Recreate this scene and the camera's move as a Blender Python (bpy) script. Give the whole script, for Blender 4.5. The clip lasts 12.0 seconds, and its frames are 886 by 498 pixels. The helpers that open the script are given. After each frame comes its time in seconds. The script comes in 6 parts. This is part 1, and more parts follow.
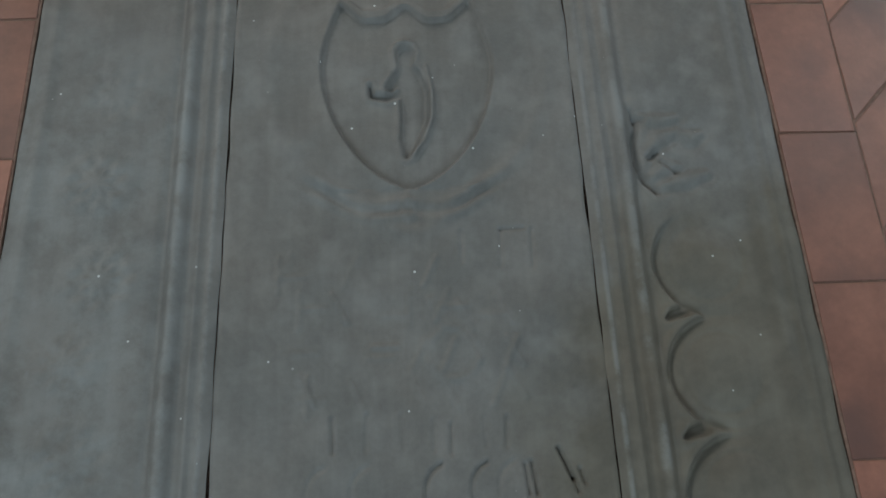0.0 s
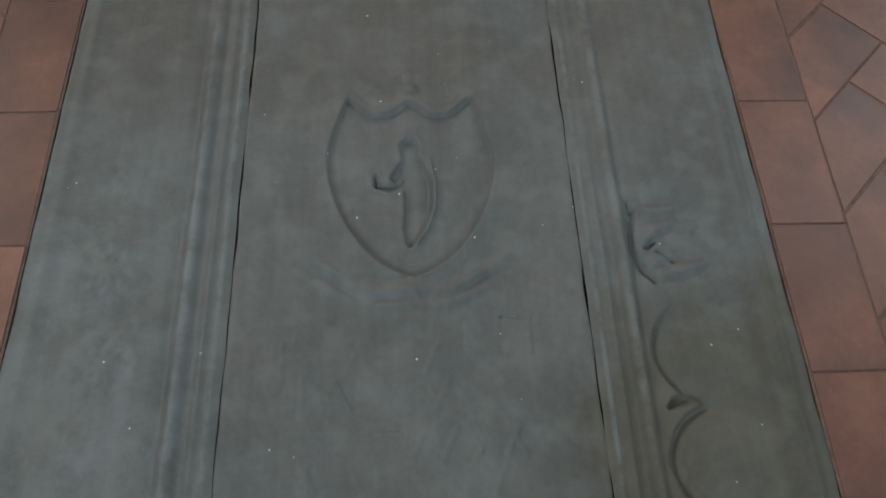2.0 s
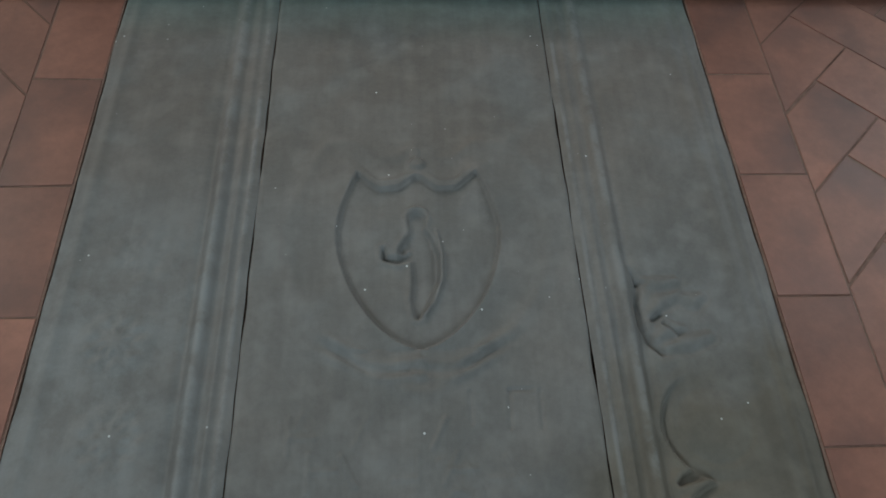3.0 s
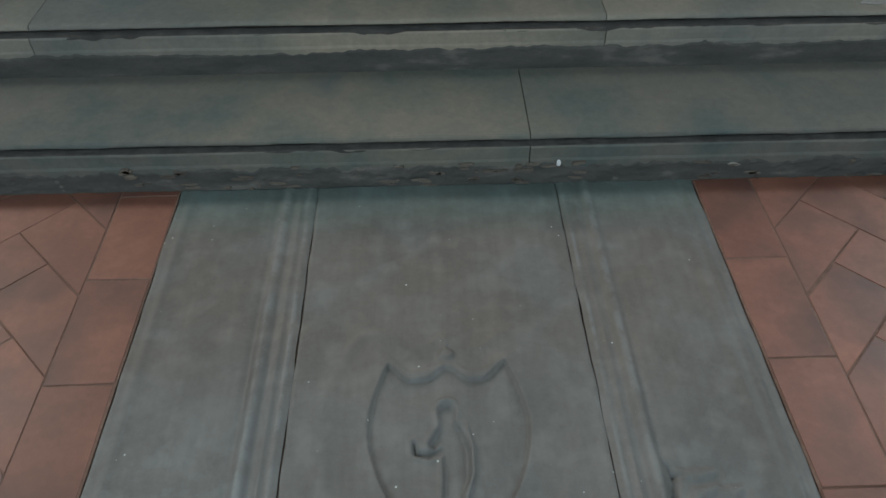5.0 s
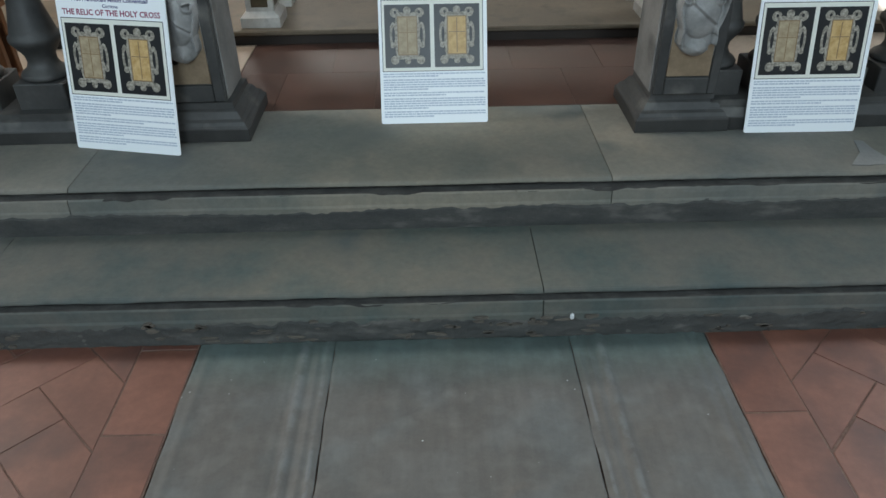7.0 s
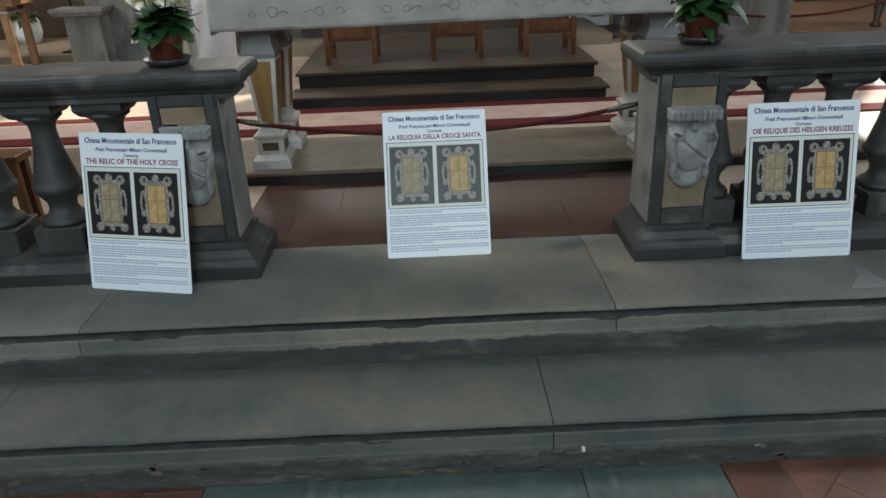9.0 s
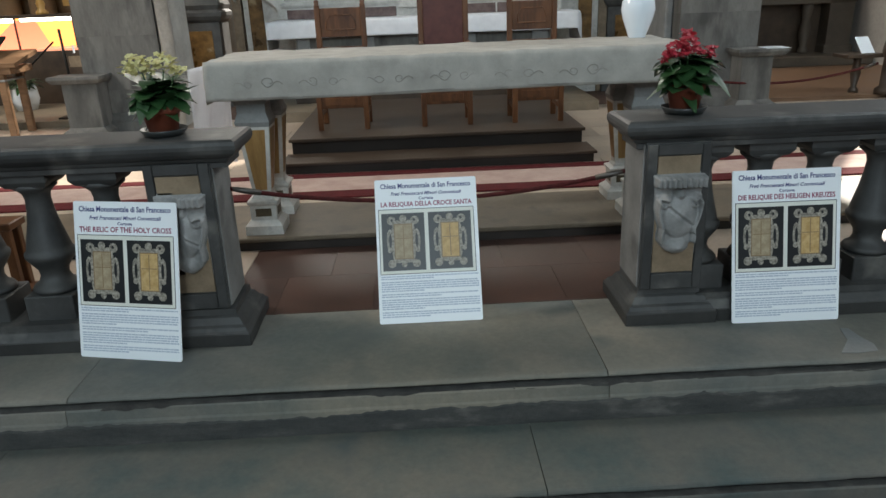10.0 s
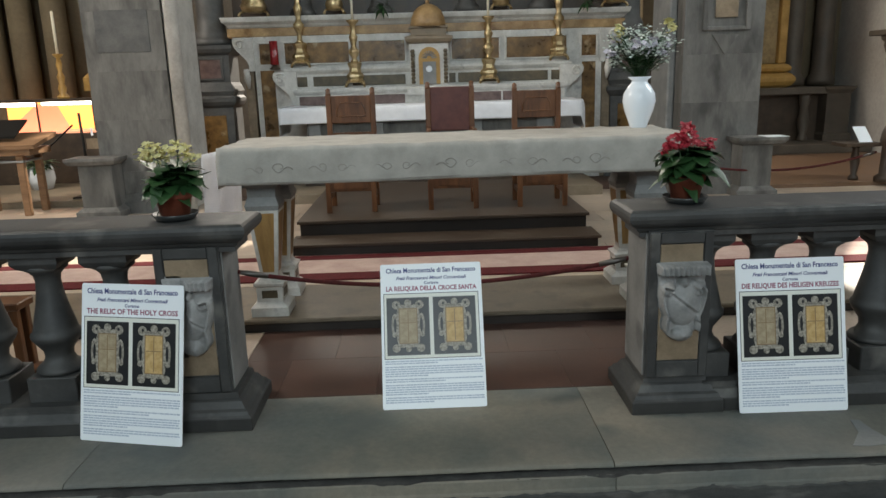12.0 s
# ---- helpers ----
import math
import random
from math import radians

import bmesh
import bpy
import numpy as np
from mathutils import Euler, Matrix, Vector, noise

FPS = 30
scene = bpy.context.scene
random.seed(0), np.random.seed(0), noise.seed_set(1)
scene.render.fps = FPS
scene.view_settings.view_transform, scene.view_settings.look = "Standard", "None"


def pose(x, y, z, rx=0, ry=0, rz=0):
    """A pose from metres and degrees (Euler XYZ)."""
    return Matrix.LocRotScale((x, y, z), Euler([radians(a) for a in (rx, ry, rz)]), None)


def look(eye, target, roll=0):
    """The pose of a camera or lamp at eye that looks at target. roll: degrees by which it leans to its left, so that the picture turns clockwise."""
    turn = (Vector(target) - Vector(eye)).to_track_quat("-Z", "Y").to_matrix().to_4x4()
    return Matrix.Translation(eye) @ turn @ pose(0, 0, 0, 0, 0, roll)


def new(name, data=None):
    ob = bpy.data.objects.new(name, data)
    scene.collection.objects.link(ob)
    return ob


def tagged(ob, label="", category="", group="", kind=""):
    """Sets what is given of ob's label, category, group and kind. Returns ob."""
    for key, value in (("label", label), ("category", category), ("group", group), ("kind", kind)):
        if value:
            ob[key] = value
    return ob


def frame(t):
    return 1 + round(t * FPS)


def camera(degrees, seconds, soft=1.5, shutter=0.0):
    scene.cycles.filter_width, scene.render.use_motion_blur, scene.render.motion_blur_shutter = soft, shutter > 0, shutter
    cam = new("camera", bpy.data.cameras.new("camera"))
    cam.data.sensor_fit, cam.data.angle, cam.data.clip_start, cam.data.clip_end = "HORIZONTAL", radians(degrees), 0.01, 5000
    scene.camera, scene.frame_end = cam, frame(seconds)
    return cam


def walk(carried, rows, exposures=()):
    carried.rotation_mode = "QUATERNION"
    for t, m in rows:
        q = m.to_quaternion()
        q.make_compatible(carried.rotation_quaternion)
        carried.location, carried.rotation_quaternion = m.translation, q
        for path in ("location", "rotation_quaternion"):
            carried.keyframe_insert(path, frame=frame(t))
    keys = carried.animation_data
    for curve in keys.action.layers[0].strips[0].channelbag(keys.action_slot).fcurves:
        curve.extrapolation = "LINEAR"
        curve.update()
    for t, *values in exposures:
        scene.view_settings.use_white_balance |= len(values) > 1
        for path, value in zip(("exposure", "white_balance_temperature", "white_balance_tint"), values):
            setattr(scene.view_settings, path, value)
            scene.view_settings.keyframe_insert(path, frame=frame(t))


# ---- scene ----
cam = camera(63.4, 12.0, soft=1.5)
PATH = [
    (0, (0.039, 0.145, 1.369), (0.147, 0.809, -0.515), 7.1),
    (0.5, (0.032, 0.147, 1.375), (0.146, 0.849, -0.494), 7.2),
    (1, (0.032, 0.147, 1.381), (0.146, 0.896, -0.47), 6.8),
    (1.5, (0.03, 0.146, 1.388), (0.147, 0.939, -0.444), 6.6),
    (2, (0.03, 0.151, 1.402), (0.147, 1.018, -0.397), 6.0),
    (2.5, (0.024, 0.158, 1.411), (0.14, 1.098, -0.35), 5.4),
    (3, (0.02, 0.163, 1.422), (0.131, 1.185, -0.294), 4.7),
    (5, (0.022, 0.193, 1.504), (0.058, 1.573, 0.057), -0.3),
    (5.5, (0.006, 0.182, 1.519), (0.062, 1.641, 0.152), 0.2),
    (6, (0.002, 0.181, 1.527), (0.06, 1.712, 0.242), -0.0),
    (6.5, (0.01, 0.17, 1.528), (0.048, 1.767, 0.325), -0.6),
    (7, (0.0, 0.176, 1.544), (0.022, 1.822, 0.408), -0.9),
    (9, (0.002, 0.155, 1.579), (0.018, 1.975, 0.749), -2.3),
    (9.5, (0.001, 0.152, 1.591), (0.033, 2.004, 0.835), -2.3),
    (10, (0.001, 0.15, 1.608), (0.049, 2.031, 0.931), -2.2),
    (10.5, (0.006, 0.148, 1.615), (0.068, 2.046, 0.989), -1.7),
    (11, (0.003, 0.142, 1.619), (0.065, 2.058, 1.049), -1.7),
    (11.5, (0.009, 0.141, 1.632), (0.048, 2.073, 1.118), -1.7),
    (12, (0.005, 0.138, 1.635), (0.046, 2.083, 1.17), -1.7),
]
walk(cam, [(t, look(eye, target, roll)) for t, eye, target, roll in PATH],
     [(0.0, 0.90, 6500, 10), (3.0, 0.80, 6550, 10), (5.0, 1.0, 6550, 10), (7.0, 1.08, 6350, 10), (9.0, 0.83, 6450, 10), (10.5, 0.85, 6550, 10), (12.0, 0.90, 6800, 11)])

# ---------------------------------------------------------------- light
SUN = Vector((0.45, 0.62, 0.64)).normalized()
world = bpy.data.worlds.new("world")
world.use_nodes = True
scene.world = world
sky = world.node_tree.nodes.new("ShaderNodeTexSky")
sky.sky_type, sky.sun_disc = "NISHITA", False
sky.sun_elevation = math.asin(SUN.z)
sky.sun_rotation = math.atan2(SUN.x, SUN.y)
world.node_tree.links.new(sky.outputs[0], world.node_tree.nodes["Background"].inputs[0])
world.node_tree.nodes["Background"].inputs[1].default_value = 0.12

sun_data = bpy.data.lights.new("sun", "SUN")
sun_data.energy, sun_data.angle, sun_data.color = 5.0, radians(0.5), (1.0, 0.95, 0.86)
sun = new("sun", sun_data)
sun.matrix_world = look(SUN * 30, (0, 0, 0))


def window_light(name, eye, target, w, h, power, color):
    d = bpy.data.lights.new(name, "AREA")
    d.shape, d.size, d.size_y, d.energy, d.color = "RECTANGLE", w, h, power, color
    ob = new(name, d)
    ob.matrix_world = look(eye, target)
    return ob


window_light("nave_rear_window_light", (0, -8.9, 6.4), (0, 0, 2.5), 3.6, 4.6, 318, (0.78, 0.93, 1.0))
window_light("nave_side_window_light", (-6.8, -2.5, 6.3), (0, 0.0, 0.5), 1.8, 3.4, 104, (0.78, 0.94, 1.0))
window_light("nave_side_window_light", (6.8, -2.5, 6.3), (0, 0.0, 0.5), 1.8, 3.4, 52, (0.78, 0.94, 1.0))
window_light("choir_window_light", (-2.6, 12.85, 6.2), (0, 5, 1.0), 2.0, 3.6, 200, (1.0, 0.94, 0.84))
window_light("choir_window_light", (6.8, 5.0, 5.6), (0, 3, 0.2), 1.6, 3.2, 118, (0.88, 0.97, 1.0))
window_light("choir_window_light", (-6.8, 5.0, 5.6), (-2.8, 6.4, 1.0), 1.6, 3.2, 205, (1.0, 0.94, 0.85))
window_light("choir_back_light", (0.9, 12.85, 5.6), (0, 9.2, 0.5), 1.6, 3.2, 150, (1.0, 0.91, 0.78))


# ---------------------------------------------------------------- materials
def shader(name, dark, light, scale=6.0, rough=0.6, bump=0.15, fine=60.0, stretch=(1, 1, 1), vary=0.0, metal=0.0,
           spots=None, spot_scale=3.0, spot_at=0.62, spot_soft=0.06, coat=0.0):
    """Two tones mixed by coarse noise, fine grain on top, an optional third tone in blotches, and bump."""
    m = bpy.data.materials.new(name)
    m.use_nodes = True
    n, l = m.node_tree.nodes, m.node_tree.links
    b = n["Principled BSDF"]
    tc = n.new("ShaderNodeTexCoord")
    mp = n.new("ShaderNodeMapping")
    mp.inputs["Scale"].default_value = stretch
    l.new(tc.outputs["Object"], mp.inputs[0])
    info = n.new("ShaderNodeObjectInfo")
    addv = n.new("ShaderNodeVectorMath")
    addv.operation = "ADD"
    mul = n.new("ShaderNodeMath")
    mul.operation = "MULTIPLY"
    mul.inputs[1].default_value = 23.0 if vary else 0.0
    l.new(info.outputs["Random"], mul.inputs[0])
    l.new(mp.outputs[0], addv.inputs[0])
    l.new(mul.outputs[0], addv.inputs[1])
    big = n.new("ShaderNodeTexNoise")
    big.inputs["Scale"].default_value, big.inputs["Detail"].default_value, big.inputs["Roughness"].default_value = scale, 6, 0.6
    small = n.new("ShaderNodeTexNoise")
    small.inputs["Scale"].default_value, small.inputs["Detail"].default_value, small.inputs["Roughness"].default_value = fine, 9, 0.72
    l.new(addv.outputs[0], big.inputs[0])
    l.new(addv.outputs[0], small.inputs[0])
    ramp = n.new("ShaderNodeValToRGB")
    ramp.color_ramp.elements[0].position, ramp.color_ramp.elements[1].position = 0.3, 0.7
    ramp.color_ramp.elements[0].color, ramp.color_ramp.elements[1].color = (*dark, 1), (*light, 1)
    l.new(big.outputs["Fac"], ramp.inputs[0])
    grain = n.new("ShaderNodeMix")
    grain.data_type, grain.blend_type = "RGBA", "OVERLAY"
    grain.inputs["Factor"].default_value = 0.28
    l.new(ramp.outputs[0], grain.inputs["A"])
    l.new(small.outputs["Fac"], grain.inputs["B"])
    col = grain.outputs["Result"]
    if spots:
        sp = n.new("ShaderNodeTexNoise")
        sp.inputs["Scale"].default_value, sp.inputs["Detail"].default_value = spot_scale, 8
        l.new(addv.outputs[0], sp.inputs[0])
        sr = n.new("ShaderNodeValToRGB")
        sr.color_ramp.elements[0].position, sr.color_ramp.elements[1].position = spot_at, spot_at + spot_soft
        l.new(sp.outputs["Fac"], sr.inputs[0])
        mx = n.new("ShaderNodeMix")
        mx.data_type = "RGBA"
        l.new(sr.outputs[0], mx.inputs["Factor"])
        l.new(col, mx.inputs["A"])
        mx.inputs["B"].default_value = (*spots, 1)
        col = mx.outputs["Result"]
    if vary:
        hv = n.new("ShaderNodeHueSaturation")
        mr = n.new("ShaderNodeMapRange")
        mr.inputs["To Min"].default_value, mr.inputs["To Max"].default_value = 1 - vary, 1 + vary
        l.new(info.outputs["Random"], mr.inputs[0])
        l.new(mr.outputs[0], hv.inputs["Value"])
        l.new(col, hv.inputs["Color"])
        col = hv.outputs[0]
    l.new(col, b.inputs["Base Color"])
    rr = n.new("ShaderNodeMapRange")
    rr.inputs["To Min"].default_value, rr.inputs["To Max"].default_value = max(0.03, rough - 0.12), min(1, rough + 0.12)
    l.new(big.outputs["Fac"], rr.inputs[0])
    l.new(rr.outputs[0], b.inputs["Roughness"])
    b.inputs["Metallic"].default_value = metal
    b.inputs["Coat Weight"].default_value = coat
    b.inputs["Specular IOR Level"].default_value = 0.5 if rough < 0.7 else 0.22
    if bump:
        hmix = n.new("ShaderNodeMath")
        hmix.operation = "ADD"
        l.new(big.outputs["Fac"], hmix.inputs[0])
        l.new(small.outputs["Fac"], hmix.inputs[1])
        bp = n.new("ShaderNodeBump")
        bp.inputs["Strength"].default_value, bp.inputs["Distance"].default_value = bump, 0.004
        l.new(hmix.outputs[0], bp.inputs["Height"])
        l.new(bp.outputs[0], b.inputs["Normal"])
    return m


def plain(name, c, rough=0.6, metal=0.0, emit=0.0):
    m = bpy.data.materials.new(name)
    m.use_nodes = True
    b = m.node_tree.nodes["Principled BSDF"]
    b.inputs["Base Color"].default_value = (*c, 1)
    b.inputs["Roughness"].default_value, b.inputs["Metallic"].default_value = rough, metal
    if emit:
        b.inputs["Emission Color"].default_value = (*c, 1)
        b.inputs["Emission Strength"].default_value = emit
    return m


def tomb_material():
    """Worn grey-blue sandstone with chalky rubbed patches, long scratches and a brown damp stain."""
    m = shader("tomb_sandstone", (0.088, 0.093, 0.091), (0.132, 0.137, 0.134), 3.4, 0.62, 0.14, 55, vary=0.0,
               spots=(0.152, 0.160, 0.158), spot_scale=13.0, spot_at=0.48, spot_soft=0.30)
    n, l = m.node_tree.nodes, m.node_tree.links
    b = n["Principled BSDF"]
    before = b.inputs["Base Color"].links[0].from_socket
    tc = n.new("ShaderNodeTexCoord")
    noise_tex = n.new("ShaderNodeTexNoise")
    noise_tex.inputs["Scale"].default_value, noise_tex.inputs["Detail"].default_value = 5.0, 5
    l.new(tc.outputs["Object"], noise_tex.inputs[0])
    dist = n.new("ShaderNodeVectorMath")
    dist.operation = "DISTANCE"
    l.new(tc.outputs["Object"], dist.inputs[0])
    dist.inputs[1].default_value = (0.86, 0.18, 0)
    wob = n.new("ShaderNodeMath")
    wob.operation = "MULTIPLY_ADD"
    l.new(noise_tex.outputs["Fac"], wob.inputs[0])
    wob.inputs[1].default_value = 0.42
    l.new(dist.outputs["Value"], wob.inputs[2])
    mask = n.new("ShaderNodeMapRange")
    mask.inputs["From Min"].default_value, mask.inputs["From Max"].default_value = 0.84, 0.70
    l.new(wob.outputs[0], mask.inputs[0])
    mx = n.new("ShaderNodeMix")
    mx.data_type, mx.blend_type = "RGBA", "MULTIPLY"
    l.new(mask.outputs[0], mx.inputs["Factor"])
    l.new(before, mx.inputs["A"])
    mx.inputs["B"].default_value = (0.72, 0.66, 0.55, 1)
    hue = n.new("ShaderNodeTexNoise")
    hue.inputs["Scale"].default_value, hue.inputs["Detail"].default_value = 4.2, 7
    l.new(tc.outputs["Object"], hue.inputs[0])
    hr = n.new("ShaderNodeMapRange")
    hr.inputs["From Min"].default_value, hr.inputs["From Max"].default_value = 0.42, 0.66
    l.new(hue.outputs["Fac"], hr.inputs[0])
    tint = n.new("ShaderNodeMix")
    tint.data_type, tint.blend_type = "RGBA", "MULTIPLY"
    l.new(hr.outputs[0], tint.inputs["Factor"])
    l.new(mx.outputs["Result"], tint.inputs["A"])
    tint.inputs["B"].default_value = (1.0, 0.955, 0.925, 1)
    mx = tint
    def smooth_mask(low, high, source):
        r = n.new("ShaderNodeMapRange")
        r.interpolation_type = "SMOOTHSTEP"
        r.inputs["From Min"].default_value, r.inputs["From Max"].default_value = low, high
        l.new(source, r.inputs[0])
        return r.outputs[0]

    def arith(op, a, b):
        q = n.new("ShaderNodeMath")
        q.operation = op
        for k, v in enumerate((a, b)):
            if isinstance(v, (int, float)):
                q.inputs[k].default_value = v
            else:
                l.new(v, q.inputs[k])
        return q.outputs[0]

    def blend(mask_out, before_out, colour, kind="MIX"):
        q = n.new("ShaderNodeMix")
        q.data_type, q.blend_type = "RGBA", kind
        l.new(mask_out, q.inputs["Factor"])
        l.new(before_out, q.inputs["A"])
        q.inputs["B"].default_value = (*colour, 1)
        return q

    xyz = n.new("ShaderNodeSeparateXYZ")
    l.new(tc.outputs["Object"], xyz.inputs[0])
    cloud = n.new("ShaderNodeTexNoise")
    cloud.inputs["Scale"].default_value, cloud.inputs["Detail"].default_value, cloud.inputs["Roughness"].default_value = 8.0, 8, 0.68
    l.new(tc.outputs["Object"], cloud.inputs[0])
    # chalky dust trodden into the western border, green damp along the step, brown wear on the middle stone
    dust = arith("MULTIPLY", arith("MULTIPLY", smooth_mask(-0.28, -0.46, xyz.outputs[0]), smooth_mask(1.35, 0.85, xyz.outputs[1])), smooth_mask(0.36, 0.72, cloud.outputs["Fac"]))
    mx = blend(dust, mx.outputs["Result"], (0.166, 0.183, 0.184))
    damp = arith("MULTIPLY", smooth_mask(1.70, 1.90, arith("ADD", xyz.outputs[1], arith("MULTIPLY", noise_tex.outputs["Fac"], 0.10))), 0.75)
    mx = blend(damp, mx.outputs["Result"], (0.70, 0.98, 0.95), "MULTIPLY")
    worn_mid = arith("MULTIPLY", arith("MULTIPLY", smooth_mask(1.05, 1.35, xyz.outputs[1]), smooth_mask(1.88, 1.70, xyz.outputs[1])), smooth_mask(0.30, 0.55, noise_tex.outputs["Fac"]))
    mx = blend(worn_mid, mx.outputs["Result"], (0.97, 0.90, 0.86), "MULTIPLY")
    # pale rubbing and painted ridge highlights on the raised mouldings beside the joints
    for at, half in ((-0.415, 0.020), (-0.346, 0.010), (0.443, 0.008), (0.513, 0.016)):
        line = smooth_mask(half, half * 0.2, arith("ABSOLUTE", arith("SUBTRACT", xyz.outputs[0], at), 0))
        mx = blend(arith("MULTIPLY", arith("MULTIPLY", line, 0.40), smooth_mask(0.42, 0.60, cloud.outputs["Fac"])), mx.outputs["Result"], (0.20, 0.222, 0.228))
    # scratches that run along the slab
    mp = n.new("ShaderNodeMapping")
    mp.inputs["Scale"].default_value = (24, 1.3, 1)
    l.new(tc.outputs["Object"], mp.inputs[0])
    scr = n.new("ShaderNodeTexNoise")
    scr.inputs["Scale"].default_value, scr.inputs["Detail"].default_value = 1.5, 3
    l.new(mp.outputs[0], scr.inputs[0])
    sm = n.new("ShaderNodeMapRange")
    sm.inputs["From Min"].default_value, sm.inputs["From Max"].default_value = 0.35, 0.75
    sm.inputs["To Min"].default_value, sm.inputs["To Max"].default_value = 0.93, 1.07
    l.new(scr.outputs["Fac"], sm.inputs[0])
    fin = n.new("ShaderNodeMix")
    fin.data_type, fin.blend_type = "RGBA", "MULTIPLY"
    fin.inputs["Factor"].default_value = 1.0
    l.new(mx.outputs["Result"], fin.inputs["A"])
    l.new(sm.outputs[0], fin.inputs["B"])
    # small white flecks
    vor = n.new("ShaderNodeTexVoronoi")
    vor.inputs["Scale"].default_value = 19
    l.new(tc.outputs["Object"], vor.inputs[0])
    fl = n.new("ShaderNodeMapRange")
    fl.inputs["From Min"].default_value, fl.inputs["From Max"].default_value = 0.062, 0.036
    l.new(vor.outputs["Distance"], fl.inputs[0])
    few = n.new("ShaderNodeMath")
    few.operation = "MULTIPLY"
    gate = n.new("ShaderNodeMapRange")
    gate.inputs["From Min"].default_value, gate.inputs["From Max"].default_value = 0.47, 0.53
    l.new(noise_tex.outputs["Fac"], gate.inputs[0])
    l.new(fl.outputs[0], few.inputs[0])
    l.new(gate.outputs[0], few.inputs[1])
    fm = n.new("ShaderNodeMix")
    fm.data_type = "RGBA"
    l.new(few.outputs[0], fm.inputs["Factor"])
    l.new(fin.outputs["Result"], fm.inputs["A"])
    fm.inputs["B"].default_value = (0.42, 0.46, 0.46, 1)
    l.new(fm.outputs["Result"], b.inputs["Base Color"])
    return m


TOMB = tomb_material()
TERRACOTTA = shader("terracotta", (0.112, 0.045, 0.032), (0.222, 0.096, 0.066), 4, 0.50, 0.14, 45, vary=0.15,
                    spots=(0.080, 0.040, 0.034), spot_scale=3.2, spot_at=0.50, spot_soft=0.2)
TILE_DARK = shader("waxed_terracotta", (0.042, 0.023, 0.018), (0.090, 0.045, 0.032), 2.4, 0.5, 0.14, 60, vary=0.015)
MORTAR = shader("mortar", (0.105, 0.066, 0.053), (0.18, 0.12, 0.095), 20, 0.9, 0.4, 80)
STEP_STONE = shader("step_sandstone", (0.066, 0.088, 0.087), (0.152, 0.137, 0.117), 3.0, 0.75, 0.12, 42, vary=0.05,
                    spots=(0.078, 0.092, 0.092), spot_scale=3.0, spot_at=0.56, spot_soft=0.12)
GROOVE_BLACK = shader("black_groove", (0.026, 0.026, 0.025), (0.066, 0.064, 0.060), 14, 0.9, 0.4, 70)
CRUST = shader("dark_riser_crust", (0.046, 0.049, 0.048), (0.088, 0.086, 0.080), 6, 0.8, 0.4, 60, stretch=(1, 3, 3), spots=(0.13, 0.125, 0.115), spot_scale=6, spot_at=0.58, spot_soft=0.12)
STEP_WORN = shader("crumbling_sandstone", (0.05, 0.046, 0.042), (0.17, 0.15, 0.125), 7, 0.75, 0.6, 50, stretch=(1, 3, 3),
                   spots=(0.30, 0.29, 0.26), spot_scale=9, spot_at=0.66)
BALUSTER_STONE = shader("dark_pietra_serena", (0.028, 0.029, 0.029), (0.070, 0.070, 0.067), 6, 0.55, 0.22, 60, vary=0.08, spots=(0.145, 0.140, 0.128), spot_scale=5.5, spot_at=0.57, spot_soft=0.18)
# apse light on the upper step put into a lighter, warmer stone colour
STEP_TAN = shader("threshold_sandstone", (0.100, 0.116, 0.112), (0.228, 0.209, 0.175), 1.6, 0.75, 0.14, 42, vary=0.05,
                  spots=(0.11, 0.12, 0.115), spot_scale=2.5, spot_at=0.58, spot_soft=0.12)


def worn_path(m, half, tone):
    """A lighter trodden stretch in the middle of a long step."""
    n, l = m.node_tree.nodes, m.node_tree.links
    b = n["Principled BSDF"]
    before = b.inputs["Base Color"].links[0].from_socket
    tc, xyz = n.new("ShaderNodeTexCoord"), n.new("ShaderNodeSeparateXYZ")
    l.new(tc.outputs["Object"], xyz.inputs[0])
    nz = n.new("ShaderNodeTexNoise")
    nz.inputs["Scale"].default_value, nz.inputs["Detail"].default_value = 2.2, 6
    l.new(tc.outputs["Object"], nz.inputs[0])
    away = n.new("ShaderNodeMath")
    away.operation = "ABSOLUTE"
    l.new(xyz.outputs[0], away.inputs[0])
    wob = n.new("ShaderNodeMath")
    wob.operation = "MULTIPLY_ADD"
    l.new(nz.outputs["Fac"], wob.inputs[0])
    wob.inputs[1].default_value = 1.0
    l.new(away.outputs[0], wob.inputs[2])
    mask = n.new("ShaderNodeMapRange")
    mask.interpolation_type = "SMOOTHSTEP"
    mask.inputs["From Min"].default_value, mask.inputs["From Max"].default_value = half + 1.0, half
    l.new(wob.outputs[0], mask.inputs[0])
    mx = n.new("ShaderNodeMix")
    mx.data_type, mx.blend_type = "RGBA", "MULTIPLY"
    l.new(mask.outputs[0], mx.inputs["Factor"])
    l.new(before, mx.inputs["A"])
    mx.inputs["B"].default_value = (*tone, 1)
    mx.clamp_result = False
    l.new(mx.outputs["Result"], b.inputs["Base Color"])


